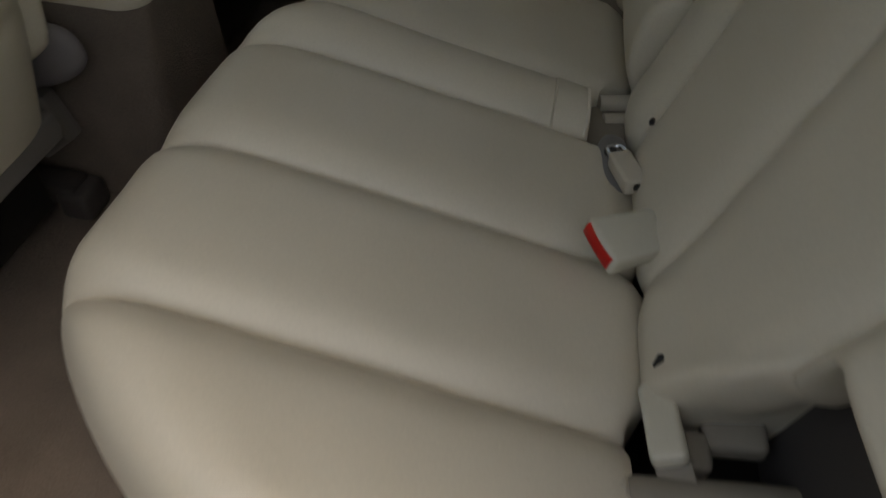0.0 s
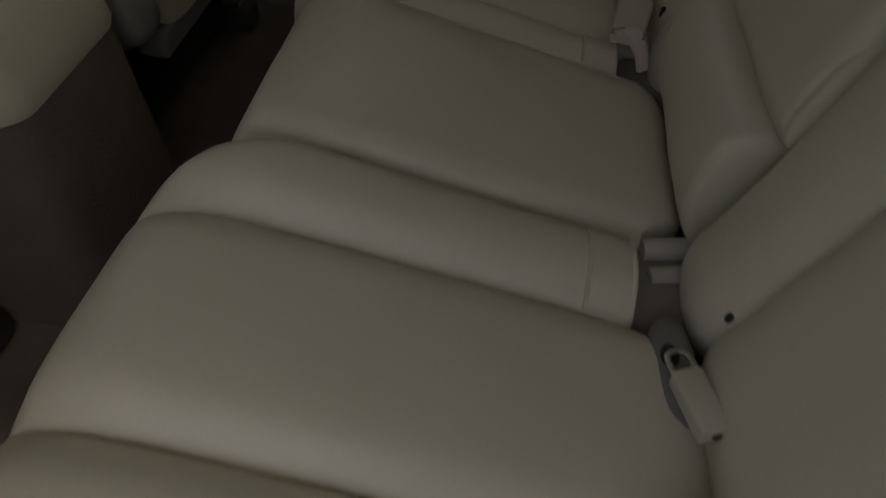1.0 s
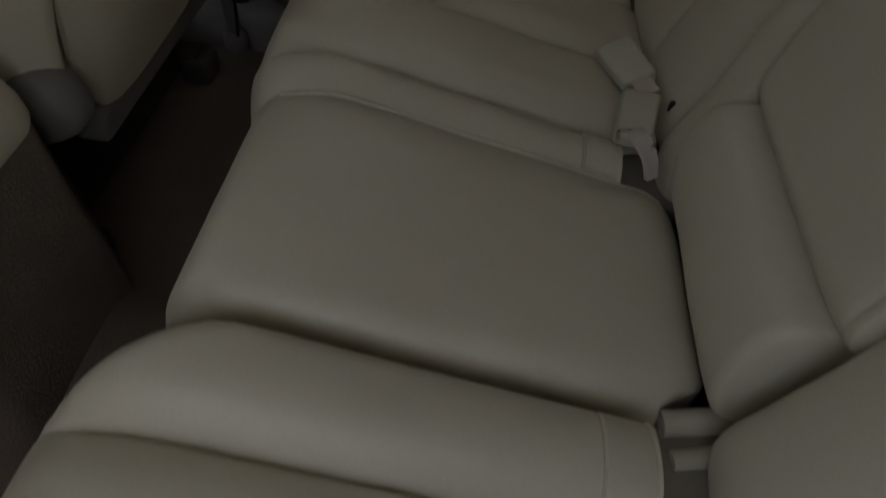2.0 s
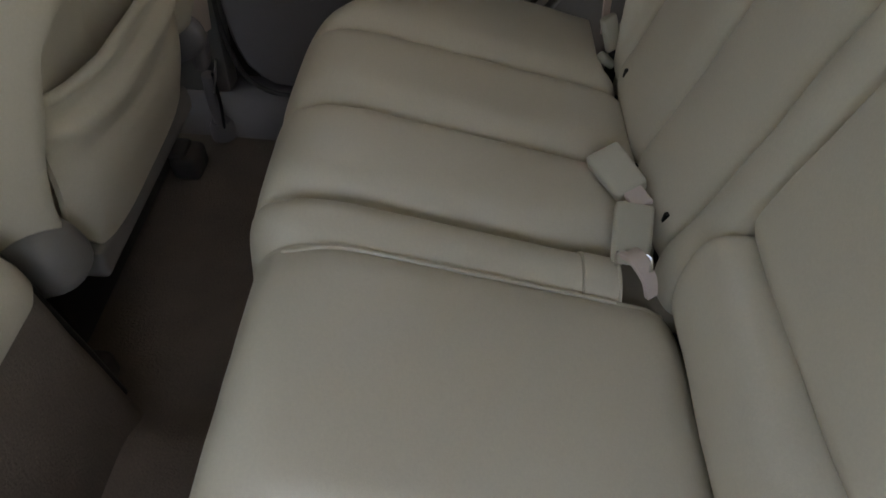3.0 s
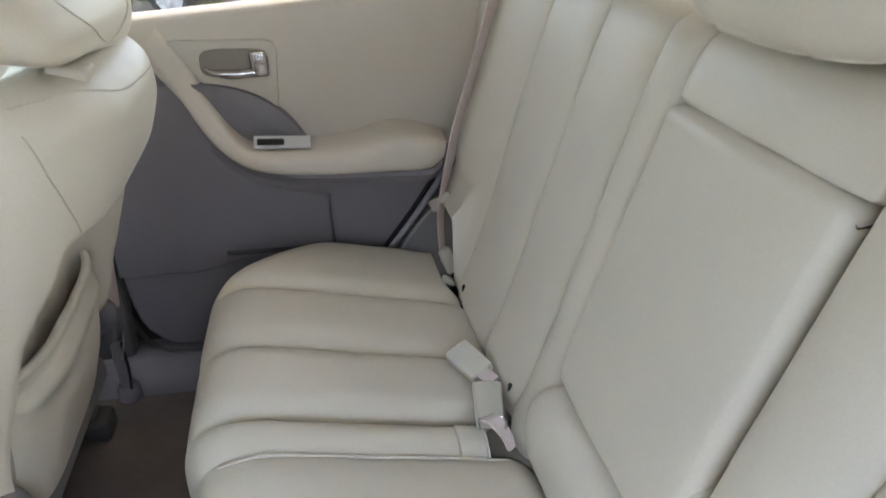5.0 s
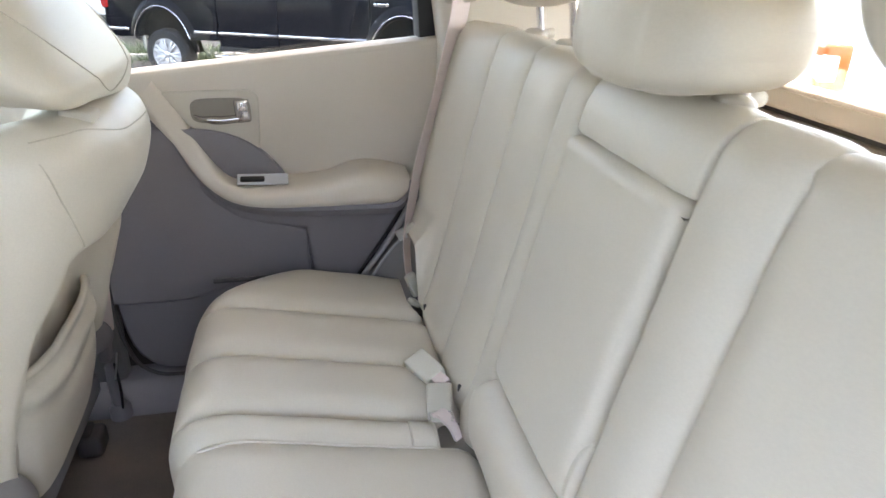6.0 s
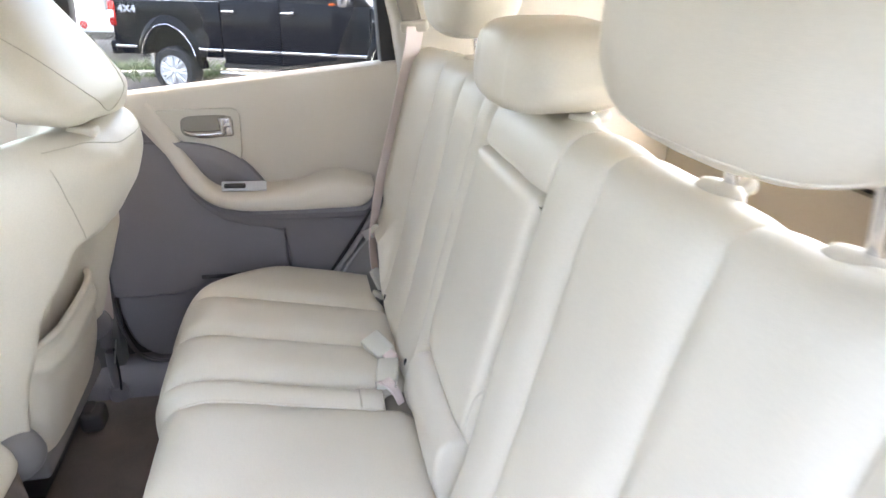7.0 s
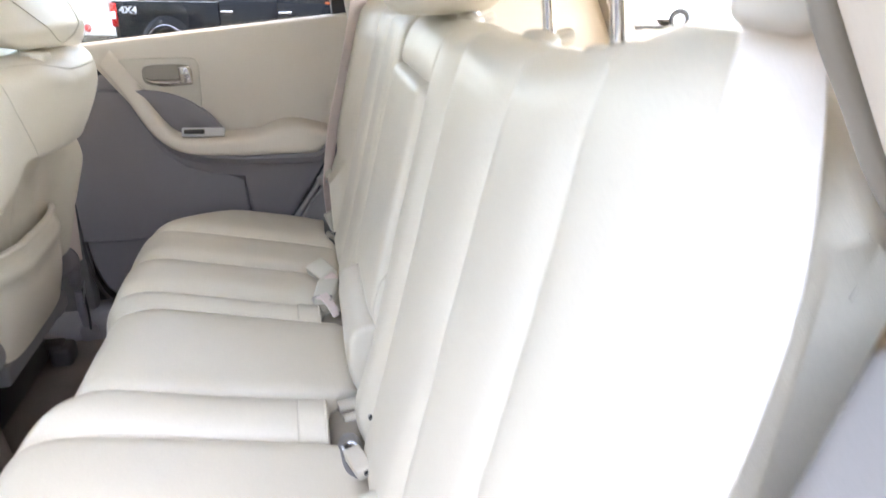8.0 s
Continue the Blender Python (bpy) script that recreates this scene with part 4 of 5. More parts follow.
# Raised rib in a paler grey paints the highlight on the trim's edge.
structure("wheelhouse_highlight_rib", tube([(-0.075, 0.702, 0.57), (-0.029, 0.701, 0.656), (0.010, 0.701, 0.714), (0.045, 0.701, 0.755), (0.080, 0.703, 0.815)], 0.0035, 8, 24), PALE_GREY, "pale grey rib painting the highlight along the trim's edge", "trim")
structure("trim_wheelhouse_strip", tube([(-0.097, 0.722, 0.57), (-0.049, 0.720, 0.647), (-0.001, 0.720, 0.713), (0.039, 0.720, 0.777), (0.065, 0.722, 0.825)], 0.0065, 10, 24), PALE_GREY, "pale grey strip along the door opening", "trim")
# Black tube paints the shade in the gap beside the wheelhouse trim.
structure("wheelhouse_gap_shade", tube([(-0.105, 0.735, 0.57), (-0.059, 0.735, 0.642), (-0.010, 0.735, 0.713), (0.026, 0.735, 0.768), (0.061, 0.735, 0.82)], 0.0045, 8, 24), RUBBER, "black tube painting the dark gap along the door opening", "seal")


# ---- front seats ----
FRONT = [(-0.70, 0.575), (-0.63, 0.565), (-0.592, 0.572), (-0.575, 0.605), (-0.550, 0.70), (-0.520, 0.80), (-0.485, 0.90), (-0.452, 0.99), (-0.430, 1.05), (-0.424, 1.095), (-0.434, 1.124), (-0.462, 1.140), (-0.495, 1.145),
         (-0.535, 1.135), (-0.570, 1.10), (-0.605, 1.0), (-0.650, 0.85), (-0.690, 0.70), (-0.71, 0.62)]


def front_seat(side):
    """side +1: beyond the tunnel; -1: behind the open door."""
    yc = 0.375 * side
    s = thing("front_seat", (-0.75, yc, FLOOR_Z), "cream leather front seat seen from behind, with a map pocket", "car seat", "front seats")

    def shape(x, y, z):
        t = (y - yc) / 0.245
        # the rear rounds away to the sides; the shoulders narrow
        rear = smooth01(-0.62, -0.54, x)
        x += 0.018 * rear
        x -= 0.055 * abs(t) ** 6 * (0.4 + 0.6 * rear) * (1.0 if t * side > 0 else 1.0 - 0.3 * smooth01(0.94, 1.02, z))
        # the lower back is hollowed below the upper pad and between two full side bolsters
        q = t * side      # below zero towards the tunnel
        inner = -0.74 + 0.14 * smooth01(0.86, 0.955, z)
        outer = 0.76 + 0.10 * smooth01(0.84, 0.95, z)
        lip = 0.956 - 0.014 * q
        hollow = (1 - smooth01(lip - 0.016, lip + 0.004, z)) * smooth01(inner - 0.10, inner + 0.06, q) * (1 - smooth01(outer - 0.08, outer + 0.08, q))
        x -= 0.056 * hollow * rear * (1 - 0.75 * smooth01(0.45, 0.90, q))
        x += rear * smooth01(0.87, 1.03, z) * (0.028 - (0.070 if q < 0 else 0.095) * t * t)
        x += (0.010 if q > 0 else -0.010) * rear * math.exp(-((abs(t) - 0.86) / 0.17) ** 2) * (1 - smooth01(0.90, 0.955, z)) * smooth01(0.62, 0.72, z)
        # soft folds in the hollow and across the upper pad
        x += 0.004 * rear * hollow * math.sin(34 * (y - yc) + 2.4 * noise.noise(Vector((y * 6, z * 9, 0))))
        x += 0.008 * rear * hollow * math.exp(-((q + 0.30 + 1.2 * (z - 0.85)) / 0.07) ** 2)
        y = yc + (y - yc) * (1 - 0.05 * smooth01(1.0, 1.14, z))
        if z < 0.66:
            z += (0.66 - z) * 0.7 * smooth01(0.6, 0.8, abs(t))
        if z > 0.99:
            z -= 0.016 * abs(t) ** 3 * smooth01(0.99, 1.12, z) + (0.010 + 0.014 * math.exp(-((q + 0.30) / 0.36) ** 2)) * smooth01(1.05, 1.13, z)
        return x, y, z

    def wt(p):
        return 1.0 if p[0] > -0.56 and p[1] > 0.55 else 0.0
    skin_bm = stitched_pad(FRONT, 230, yc - 0.245, yc + 0.245, [], shape, front=wt, end_r=0.05, depth=0.008, puff=0.004, wave=0.004)
    tree = BVHTree.FromBMesh(skin_bm)

    def on_rear(y, z, lift=0.0006):
        """A point on the rear skin."""
        p = None
        while p is None:
            p = tree.ray_cast(Vector((0.2, y, z)), Vector((-1, 0, 0)))[0]
            z -= 0.002
        return (p.x + lift, y, p.z)
    part("backrest", skin_bm, LEATHER, s, "", True, 85)
    # sewn seams from the shoulders down to the pad's lower corners, and one across below the headrest
    for e in (-1, 1):
        line = curve_through([(0.148, 0.972), (0.163, 0.997), (0.175, 1.020), (0.190, 1.049), (0.196, 1.075), (0.197, 1.095)], 40)
        part("seam", tube([on_rear(yc + e * dy, z) for dy, z in line], 0.0009, 6), THREAD, s, "beige thread seam")
    line = [(dy, 1.098 + 0.018 * smooth01(0.05, 0.14, abs(dy))) for dy in np.linspace(-0.185, 0.185, 60)]
    part("seam", tube([on_rear(yc + dy, z) for dy, z in line], 0.0009, 6), THREAD, s, "beige thread seam")
    # map pocket: a gaping panel with a gathered, rolled rim
    rings, rim = [], []
    for y in np.linspace(yc - 0.176, yc + 0.176, 56):
        t = (y - yc) / 0.176
        top = 0.792 - 0.006 * (1 - t * t) + 0.005 * noise.noise(Vector((y * 14, 1, 0)))
        foot = 0.577 + 0.05 * smooth01(0.80, 1.0, abs(t))
        col = []
        for k in range(26):
            u = k / 25
            z = foot + (top - foot) * u
            hang = -0.563 + 0.036 * u + 0.009 * math.sin(math.pi * u) - 0.036 * abs(t) ** 4 * (0.5 + 0.5 * u)
            fold = 0.007 * math.exp(-((u - 0.80) / 0.06) ** 2) - 0.006 * math.exp(-((u - 0.90) / 0.03) ** 2)
            crease = 0.006 * math.exp(-((u - 0.60 - 0.16 * t * t) / 0.05) ** 2) * (1 - t * t)
            col.append((hang + fold - crease + 0.003 * noise.noise(Vector((y * 11, z * 11, 3))), y, z))
        back = [(x - 0.006, yy, z) for x, yy, z in col[::-1]]
        rings.append(col + back)
        rim.append((col[-1][0] - 0.003, y, col[-1][2]))
    pocket = part("map_pocket", loft(rings), LEATHER, s, "sagging leather map pocket")
    part("pocket_rim", tube(rim, 0.0068, 10), LEATHER, pocket, "rolled rim")
    # lower plastic: recliner cover, base and rails
    for e in (-1, 1):
        ye = yc + e * 0.235
        part("recliner_cover", ellipsoid_pad((-0.600, ye + 0.022, 0.632) if e < 0 else (-0.622, ye - 0.010, 0.615), (0.110, 0.076, 0.088) if e < 0 else (0.16, 0.036, 0.08), 2.5, 36, 22, lambda v: Matrix.Rotation(radians(-20), 3, "Y") @ v), GREY_TRIM if e < 0 else DARK_PANEL, s, "grey plastic recliner cover")
        part("side_shield", slab([(-1.15, 0.46), (-0.66, 0.45), (-0.61, 0.49), (-0.63, 0.555), (-0.72, 0.58), (-1.15, 0.575)], "y", ye - 0.018, ye + 0.018, 0.01, 3), GREY_TRIM, s, "grey plastic side shield")
        part("rail", join(rbox((0.50, 0.045, 0.035), 0.006, 2, at=(-0.87, ye * 1.0 - e * 0.02, FLOOR_Z + 0.045)), rbox((0.05, 0.06, 0.05), 0.012, 3, at=(-0.625, ye - e * 0.02, FLOOR_Z + 0.03))), DARK_SILL, s, "dark seat rail")
    part("rear_skirt", slab([(yc - 0.165, 0.542), (yc + 0.165, 0.542), (yc + 0.172, 0.560), (yc + 0.165, 0.584), (yc - 0.165, 0.584), (yc - 0.172, 0.560)], "x", -0.615, -0.567, 0.009, 3), GREY_TRIM, s, "grey plastic lower skirt")
    part("seat_cushion", rbox((0.52, 0.48, 0.13), 0.05, 5, pose(-0.90, yc, 0.60, 0, 6, 0)), LEATHER, s)
    part("underframe", rbox((0.42, 0.36, 0.10), 0.01, 2, at=(-0.85, yc, 0.45)), BLACK, s)
    return s


def front_headrest(side):
    yc = 0.375 * side
    h = thing("headrest", (-0.49, yc, 1.14), "cream leather front headrest with sewn edge panels", "headrest", "front headrests")

    def shape(v):
        t = v.y / 0.16
        v.z -= (0.009 + 0.023 * smooth01(-0.35, 0.6, t * side)) * smooth01(-0.02, 0.055, v.x) * smooth01(0.02, -0.09, v.z) + 0.003 * t * t
        v.x -= 0.008 * t * t
        v.y *= 1.20 - 0.41 * smooth01(-0.10, 0.11, v.z)
        v.x -= 0.62 * max(0.0, v.z + 0.085)
        return v
    c = (-0.460, yc, 1.250)
    p = ellipsoid_pad(c, (0.135, 0.33, 0.226), 3.5, 72, 68, shape)
    tree = BVHTree.FromBMesh(p)
    # the panel seam runs down one side, across under the rear face and up the other
    line = []
    for y, z in curve_through([(-0.150, 1.300), (-0.147, 1.257), (-0.118, 1.205), (-0.075, 1.165), (-0.015, 1.140), (0.015, 1.140), (0.075, 1.165), (0.118, 1.205), (0.147, 1.257), (0.150, 1.300)], 90):
        hit = tree.ray_cast(Vector((0.2, yc + y, z)), Vector((-1, 0, 0)))[0]
        if hit:
            line.append((hit.x + 0.0005, yc + y, z))
    part("seam", tube(line, 0.0009, 6), THREAD, h, "beige thread seam")
    part("headrest_pad", p, LEATHER, h)
    for e in (-1, 1):
        py = yc + e * 0.080
        part("post", tube([(-0.442, py, 1.08), (-0.452, py, 1.17), (-0.47, py, 1.22)], 0.0065, 12), CHROME, h, "chrome post")
        part("post_sleeve", rbox((0.040, 0.036, 0.018), 0.0045, 3, pose(-0.430, py, 1.122, 0, 8, 0)), PLASTIC_BEIGE, h, "beige plastic sleeve")
    return h


for side in (1, -1):
    seat = front_seat(side)
    rest = front_headrest(side)
    if side < 0:            # the nearer seat is slid further forward on its rails
        seat.location.x -= 0.06
        rest.location.x -= 0.06

fb = thing("passenger_belt", (-0.58, 0.66, 0.42), "beige front belt end hanging beside the seat", "seat belt")
part("webbing", ribbon([(-0.556, 0.657, 0.98), (-0.556, 0.655, 0.86), (-0.561, 0.654, 0.74), (-0.572, 0.655, 0.60)], (0.35, 0.93, 0), 0.040, 0.003, 30), BELT, fb)
part("buckle_cover", rbox((0.022, 0.034, 0.07), 0.008, 3, pose(-0.584, 0.660, 0.570, 0, 6, 0)), DARK_PANEL, fb, "dark plastic buckle cover")
for dy in (-0.012, 0.012):
    part("steel_strap", rbox((0.003, 0.006, 0.05), 0.001, 1, pose(-0.572 - 0.2 * dy, 0.660 + dy, 0.518, 0, 12, 0)), STEEL, fb, "steel strap")
part("stalk", tube([(-0.583, 0.660, 0.52), (-0.587, 0.664, 0.46), (-0.585, 0.668, 0.41)], 0.0115, 10, 12), DARK_PANEL, fb, "mauve-grey stalk sleeve")
part("cable", tube([(-0.572, 0.652, 0.53), (-0.570, 0.650, 0.47), (-0.576, 0.655, 0.41)], 0.0028, 8, 16), BLACK, fb, "thin black cable")
part("anchor_foot", lathe([(0, 0.016), (0.016, 0.014), (0.022, 0.004), (0.022, -0.02), (0, -0.02)], 20, pose(-0.585, 0.668, 0.405)), DARK_PANEL, fb, "dark anchor foot")

# ---- centre console between the front seats ----
con = thing("centre_console", (-0.75, 0, FLOOR_Z), "centre console with cream lid and brown carpeted rear face", "console")


def console_ring(z, rear, half, r=0.03):
    """A level outline with rounded rear corners."""
    pts = [(-1.15, -half, z)]
    for k in range(9):
        a = -math.pi / 2 + math.pi / 2 * k / 8
        pts.append((rear - r + r * math.cos(a), -half + r + r * math.sin(a), z))
    for k in range(9):
        a = math.pi / 2 * k / 8
        pts.append((rear - r + r * math.cos(a), half - r + r * math.sin(a), z))
    return pts + [(-1.15, half, z)]


part("console_body", loft([console_ring(*q) for q in ((0.37, -0.540, 0.128), (0.50, -0.546, 0.119), (0.58, -0.548, 0.110), (0.667, -0.550, 0.104))]), CARPET, con, "brown carpeted body")
part("console_lid", loft([console_ring(*q, 0.035) for q in ((0.664, -0.560, 0.098), (0.668, -0.549, 0.105), (0.678, -0.546, 0.107), (0.694, -0.549, 0.107), (0.712, -0.558, 0.105), (0.728, -0.575, 0.096), (0.735, -0.605, 0.080))]), LEATHER, con, "cream leather lid")
# Black tube paints the shadow in the gap between console and seat.
part("gap_shadow", tube([(-0.575, 0.133, 0.40), (-0.578, 0.125, 0.50), (-0.582, 0.116, 0.60), (-0.592, 0.113, 0.68), (-0.62, 0.110, 0.705), (-0.80, 0.105, 0.71)], 0.0085, 10, 40), BLACK, con, "black tube painting the shadow gap between console and seat")

# ---- outside ----
def ground_z(x, y):
    return -0.69 * smooth01(0.5, 11.0, y)


def ground():
    bm = bmesh.new()
    xs = sorted(set(list(np.linspace(-30, 30, 61)) + [-900, -300, -120, -60, 60, 120, 300, 900]))
    ys = sorted(set(list(np.linspace(-20, 30, 61)) + [-900, -300, -120, -50, 60, 120, 300, 900]))
    g = [[bm.verts.new((x, y, ground_z(x, y) + 0.01 * noise.noise(Vector((x, y, 0))))) for y in ys] for x in xs]
    for a, b in zip(g, g[1:]):
        for i in range(len(ys) - 1):
            bm.faces.new((a[i], a[i + 1], b[i + 1], b[i]))
    return bm


structure("ground", ground(), ASPHALT, "grey asphalt car lot sloping gently away", "ground")


def wheel(parent, m, r, w, spokes, name="wheel"):
    """m: the wheel's middle, its axle along z towards the viewer's side."""
    t = part(name, lathe([(r * 0.62, -w / 2), (r * 0.9, -w / 2), (r * 0.985, -w * 0.36), (r, -w * 0.2), (r, w * 0.2), (r * 0.985, w * 0.36), (r * 0.9, w / 2), (r * 0.66, w / 2), (r * 0.62, w * 0.42), (r * 0.62, 0)], 48, m), TYRE, parent, "black tyre")
    part("rim", lathe([(r * 0.655, w * 0.30), (r * 0.65, w * 0.47), (r * 0.60, w * 0.46), (r * 0.57, w * 0.2), (r * 0.5, w * 0.02), (0.0, w * 0.02)], 48, m), ALLOY, t, "silver rim")
    for k in range(spokes):
        a = 2 * math.pi * k / spokes
        for o in (-0.14, 0.14):
            sp_ = rbox((r * 0.50, r * 0.095, w * 0.10), 0.008, 2, m @ Matrix.Rotation(a + o, 4, "Z") @ Matrix.Translation((r * 0.36, 0, w * 0.40)))
            part("spoke", sp_, ALLOY, t)
    part("hub_cap", lathe([(0, w * 0.49), (r * 0.10, w * 0.48), (r * 0.15, w * 0.44), (r * 0.15, w * 0.2), (0, w * 0.2)], 24, m), ALLOY, t)
    return t


def pickup():
    YAW = -27.7
    base = Vector((-2.15, 10.96, -0.69))
    T = Matrix.Translation(base) @ Matrix.Rotation(radians(YAW), 4, "Z")
    t = thing("pickup_truck", base, "black crew-cab pickup truck with chrome mouldings parked on the lot", "pickup truck")

    RAISED = T @ Matrix.Translation((0, 0, 0.08))      # the body sits high over its wheels

    def P(name, bm, mat, label="", parent=t, smooth=True):
        bmesh.ops.transform(bm, matrix=RAISED, verts=bm.verts)
        return part(name, bm, mat, parent, label, smooth)

    def arch(cx, rx, rz, z0, n=18):
        a0 = math.asin((z0 - 0.40) / rz)
        return [(cx + rx * math.cos(a), 0.40 + rz * math.sin(a)) for a in np.linspace(math.pi - a0, a0, n)]

    def side(outline):
        """A body side with tumblehome: its outline pushed in as a slab that leans over the waist."""
        bm = slab(outline, "y", 0.0, 0.16, 0.012, 2)
        for v in bm.verts:
            v.co.y += 0.10 * max(0, v.co.z - 1.05) ** 1.2 + 0.05 * max(0, 0.62 - v.co.z)
        return bm
    bed = [(-1.03, 0.58)] + arch(0, 0.50, 0.64, 0.58) + [(0.985, 0.58), (0.985, 1.42), (-1.03, 1.42)]
    P("bed_side", side(bed), BLACK_PAINT, "black bed side")
    P("rear_door", side([(1.01, 0.50), (2.02, 0.50), (2.02, 1.44), (1.01, 1.44)]), BLACK_PAINT)
    P("front_door", side([(2.035, 0.50), (3.42, 0.50), (3.50, 0.80), (3.50, 1.40), (2.035, 1.44)]), BLACK_PAINT)
    P("front_fender", side([(3.515, 0.80), (3.435, 0.52)] + arch(4.02, 0.50, 0.64, 0.56) + [(4.89, 0.60), (4.96, 0.80), (4.89, 1.20), (3.515, 1.39)]), BLACK_PAINT)
    P("inner_body", rbox((5.6, 1.70, 0.85), 0.05, 3, at=(1.95, 1.03, 1.0)), WELL_BLACK, "dark inner body")
    P("cab", slab([(1.0, 1.42), (3.5, 1.40), (3.0, 1.95), (1.15, 1.95)], "y", 0.12, 1.88, 0.05, 3), DARK_GLASS, "dark glazed cab")
    P("cab_roof", slab([(1.08, 1.88), (3.10, 1.88), (3.0, 1.96), (1.15, 1.97)], "y", 0.11, 1.89, 0.02), BLACK_PAINT)
    P("rear_side_window", slab([(1.12, 1.47), (1.98, 1.47), (1.98, 1.86), (1.22, 1.86)], "y", 0.115, 0.135, 0.004), DARK_GLASS, "dark window")
    P("front_side_window", slab([(2.08, 1.47), (3.32, 1.45), (2.95, 1.86), (2.08, 1.86)], "y", 0.115, 0.135, 0.004), DARK_GLASS, "dark window")
    P("rocker", slab([(0.95, 0.42), (3.42, 0.42), (3.42, 0.50), (0.95, 0.50)], "y", 0.05, 0.2, 0.01), BLACK)
    P("running_board", rbox((2.3, 0.14, 0.05), 0.015, 3, at=(2.1, -0.02, 0.36)), CHROME, "chrome running board")
    for x0, x1 in ((-1.02, -0.60), (0.58, 0.975), (1.02, 2.015), (2.04, 3.46)):
        P("side_moulding", rbox((x1 - x0, 0.03, 0.045), 0.008, 2, at=((x0 + x1) / 2, -0.008, 0.70)), CHROME, "chrome body moulding")
    for cx in (0.0, 4.02):
        P("wheel_arch_lip", tube([(cx + 0.50 * math.cos(a), -0.012, 0.40 + 0.64 * math.sin(a)) for a in np.linspace(0.25, math.pi - 0.25, 30)], 0.022, 8), BLACK_PAINT)
        flare = []
        for a in np.linspace(0.30, math.pi - 0.30, 26):
            c, q = math.cos(a), math.sin(a)
            flare.append([(cx + r * c, y, 0.40 + r * 1.27 * q) for r, y in ((0.505, 0.02), (0.51, -0.035), (0.545, -0.038), (0.60, -0.016), (0.635, 0.006), (0.635, 0.02))])
        P("wheel_flare", loft(flare), BLACK_PAINT, "flared black arch")
        P("arch_trim", tube([(cx + 0.525 * math.cos(a), -0.040, 0.40 + 0.667 * math.sin(a)) for a in np.linspace(0.3, math.pi - 0.3, 30)], 0.009, 8), CHROME, "chrome arch trim")
        wheel(t, T @ Matrix.Translation((cx, 0.16, 0.40)) @ Matrix.Rotation(radians(90), 4, "X"), 0.40, 0.28, 7)
        P("wheel_well", slab([(cx - 0.49, 0.36), (cx - 0.37, 0.84), (cx, 1.03), (cx + 0.37, 0.84), (cx + 0.49, 0.36)], "y", 0.20, 0.33), WELL_BLACK, "", smooth=False)
    for hx in (1.16, 2.18):
        h = P("door_handle", join(rbox((0.20, 0.028, 0.034), 0.010, 3, at=(hx, -0.022, 1.285)), rbox((0.05, 0.03, 0.05), 0.01, 3, at=(hx + 0.09, -0.016, 1.285))), CHROME, "chrome door handle")
        P("handle_cup", rbox((0.15, 0.012, 0.085), 0.02, 3, at=(hx - 0.02, -0.002, 1.275)), BLACK, "", h)
    P("tail_lamp", rbox((0.13, 0.16, 0.38), 0.03, 3, at=(-1.01, 0.075, 1.20)), LAMP_RED, "red tail lamp")
    P("tail_lamp_lens", rbox((0.10, 0.02, 0.12), 0.01, 2, at=(-1.01, -0.008, 1.20)), WHITE_PAINT, "clear reverse lens")
    P("rear_bumper", rbox((0.16, 1.9, 0.22), 0.04, 3, at=(-1.11, 1.0, 0.66)), BLACK_PAINT)
    P("front_bumper", rbox((0.24, 1.95, 0.30), 0.08, 4, at=(4.96, 1.0, 0.66)), CHROME, "chrome front bumper")
    P("headlamp", rbox((0.22, 0.10, 0.26), 0.03, 3, at=(4.84, 0.06, 1.02)), SILVER, "clear headlamp")
    P("bonnet", slab([(3.5, 1.38), (4.90, 1.20), (4.94, 1.05), (3.5, 1.05)], "y", 0.12, 1.88, 0.05, 3), BLACK_PAINT)
    P("mirror", rbox((0.16, 0.26, 0.20), 0.04, 4, at=(3.20, -0.16, 1.50)), CHROME, "chrome door mirror")
    P("mirror_lamp", rbox((0.10, 0.012, 0.03), 0.004, 2, at=(3.05, -0.293, 1.44)), LAMP_AMBER, "amber mirror lamp")
    # fender badge: plain bars and a scoop
    P("badge", join(*[rbox((0.05, 0.008, 0.045), 0.006, 2, at=(3.60 + 0.06 * i, -0.006, 1.20)) for i in range(4)]), CHROME, "small chrome badge bars")
    P("fender_vent", join(rbox((0.02, 0.01, 0.10), 0.003, 2, at=(3.60, -0.004, 0.93)), rbox((0.06, 0.01, 0.02), 0.003, 2, at=(3.63, -0.004, 0.95)), rbox((0.06, 0.01, 0.02), 0.003, 2, at=(3.63, -0.004, 0.90))), SILVER, "silver vent bars")
    txt = bpy.data.curves.new("text", "FONT")
    txt.body = "4X4"
    txt.size = 0.15
    txt.extrude = 0.004
    txt.offset = 0.004
    tmp = bpy.data.objects.new("tmp", txt)
    me = bpy.data.meshes.new_from_object(tmp)
    bm = bmesh.new()
    bm.from_mesh(me)
    bpy.data.objects.remove(tmp)
    bpy.data.meshes.remove(me)
    bmesh.ops.transform(bm, matrix=Matrix.Translation((-0.87, -0.004, 1.235)) @ Matrix.Rotation(radians(90), 4, "X") @ Matrix.Diagonal((1.35, 1, 1, 1)), verts=bm.verts)
    P("lettering", bm, SILVER, "silver lettering 4X4", smooth=False)


pickup()


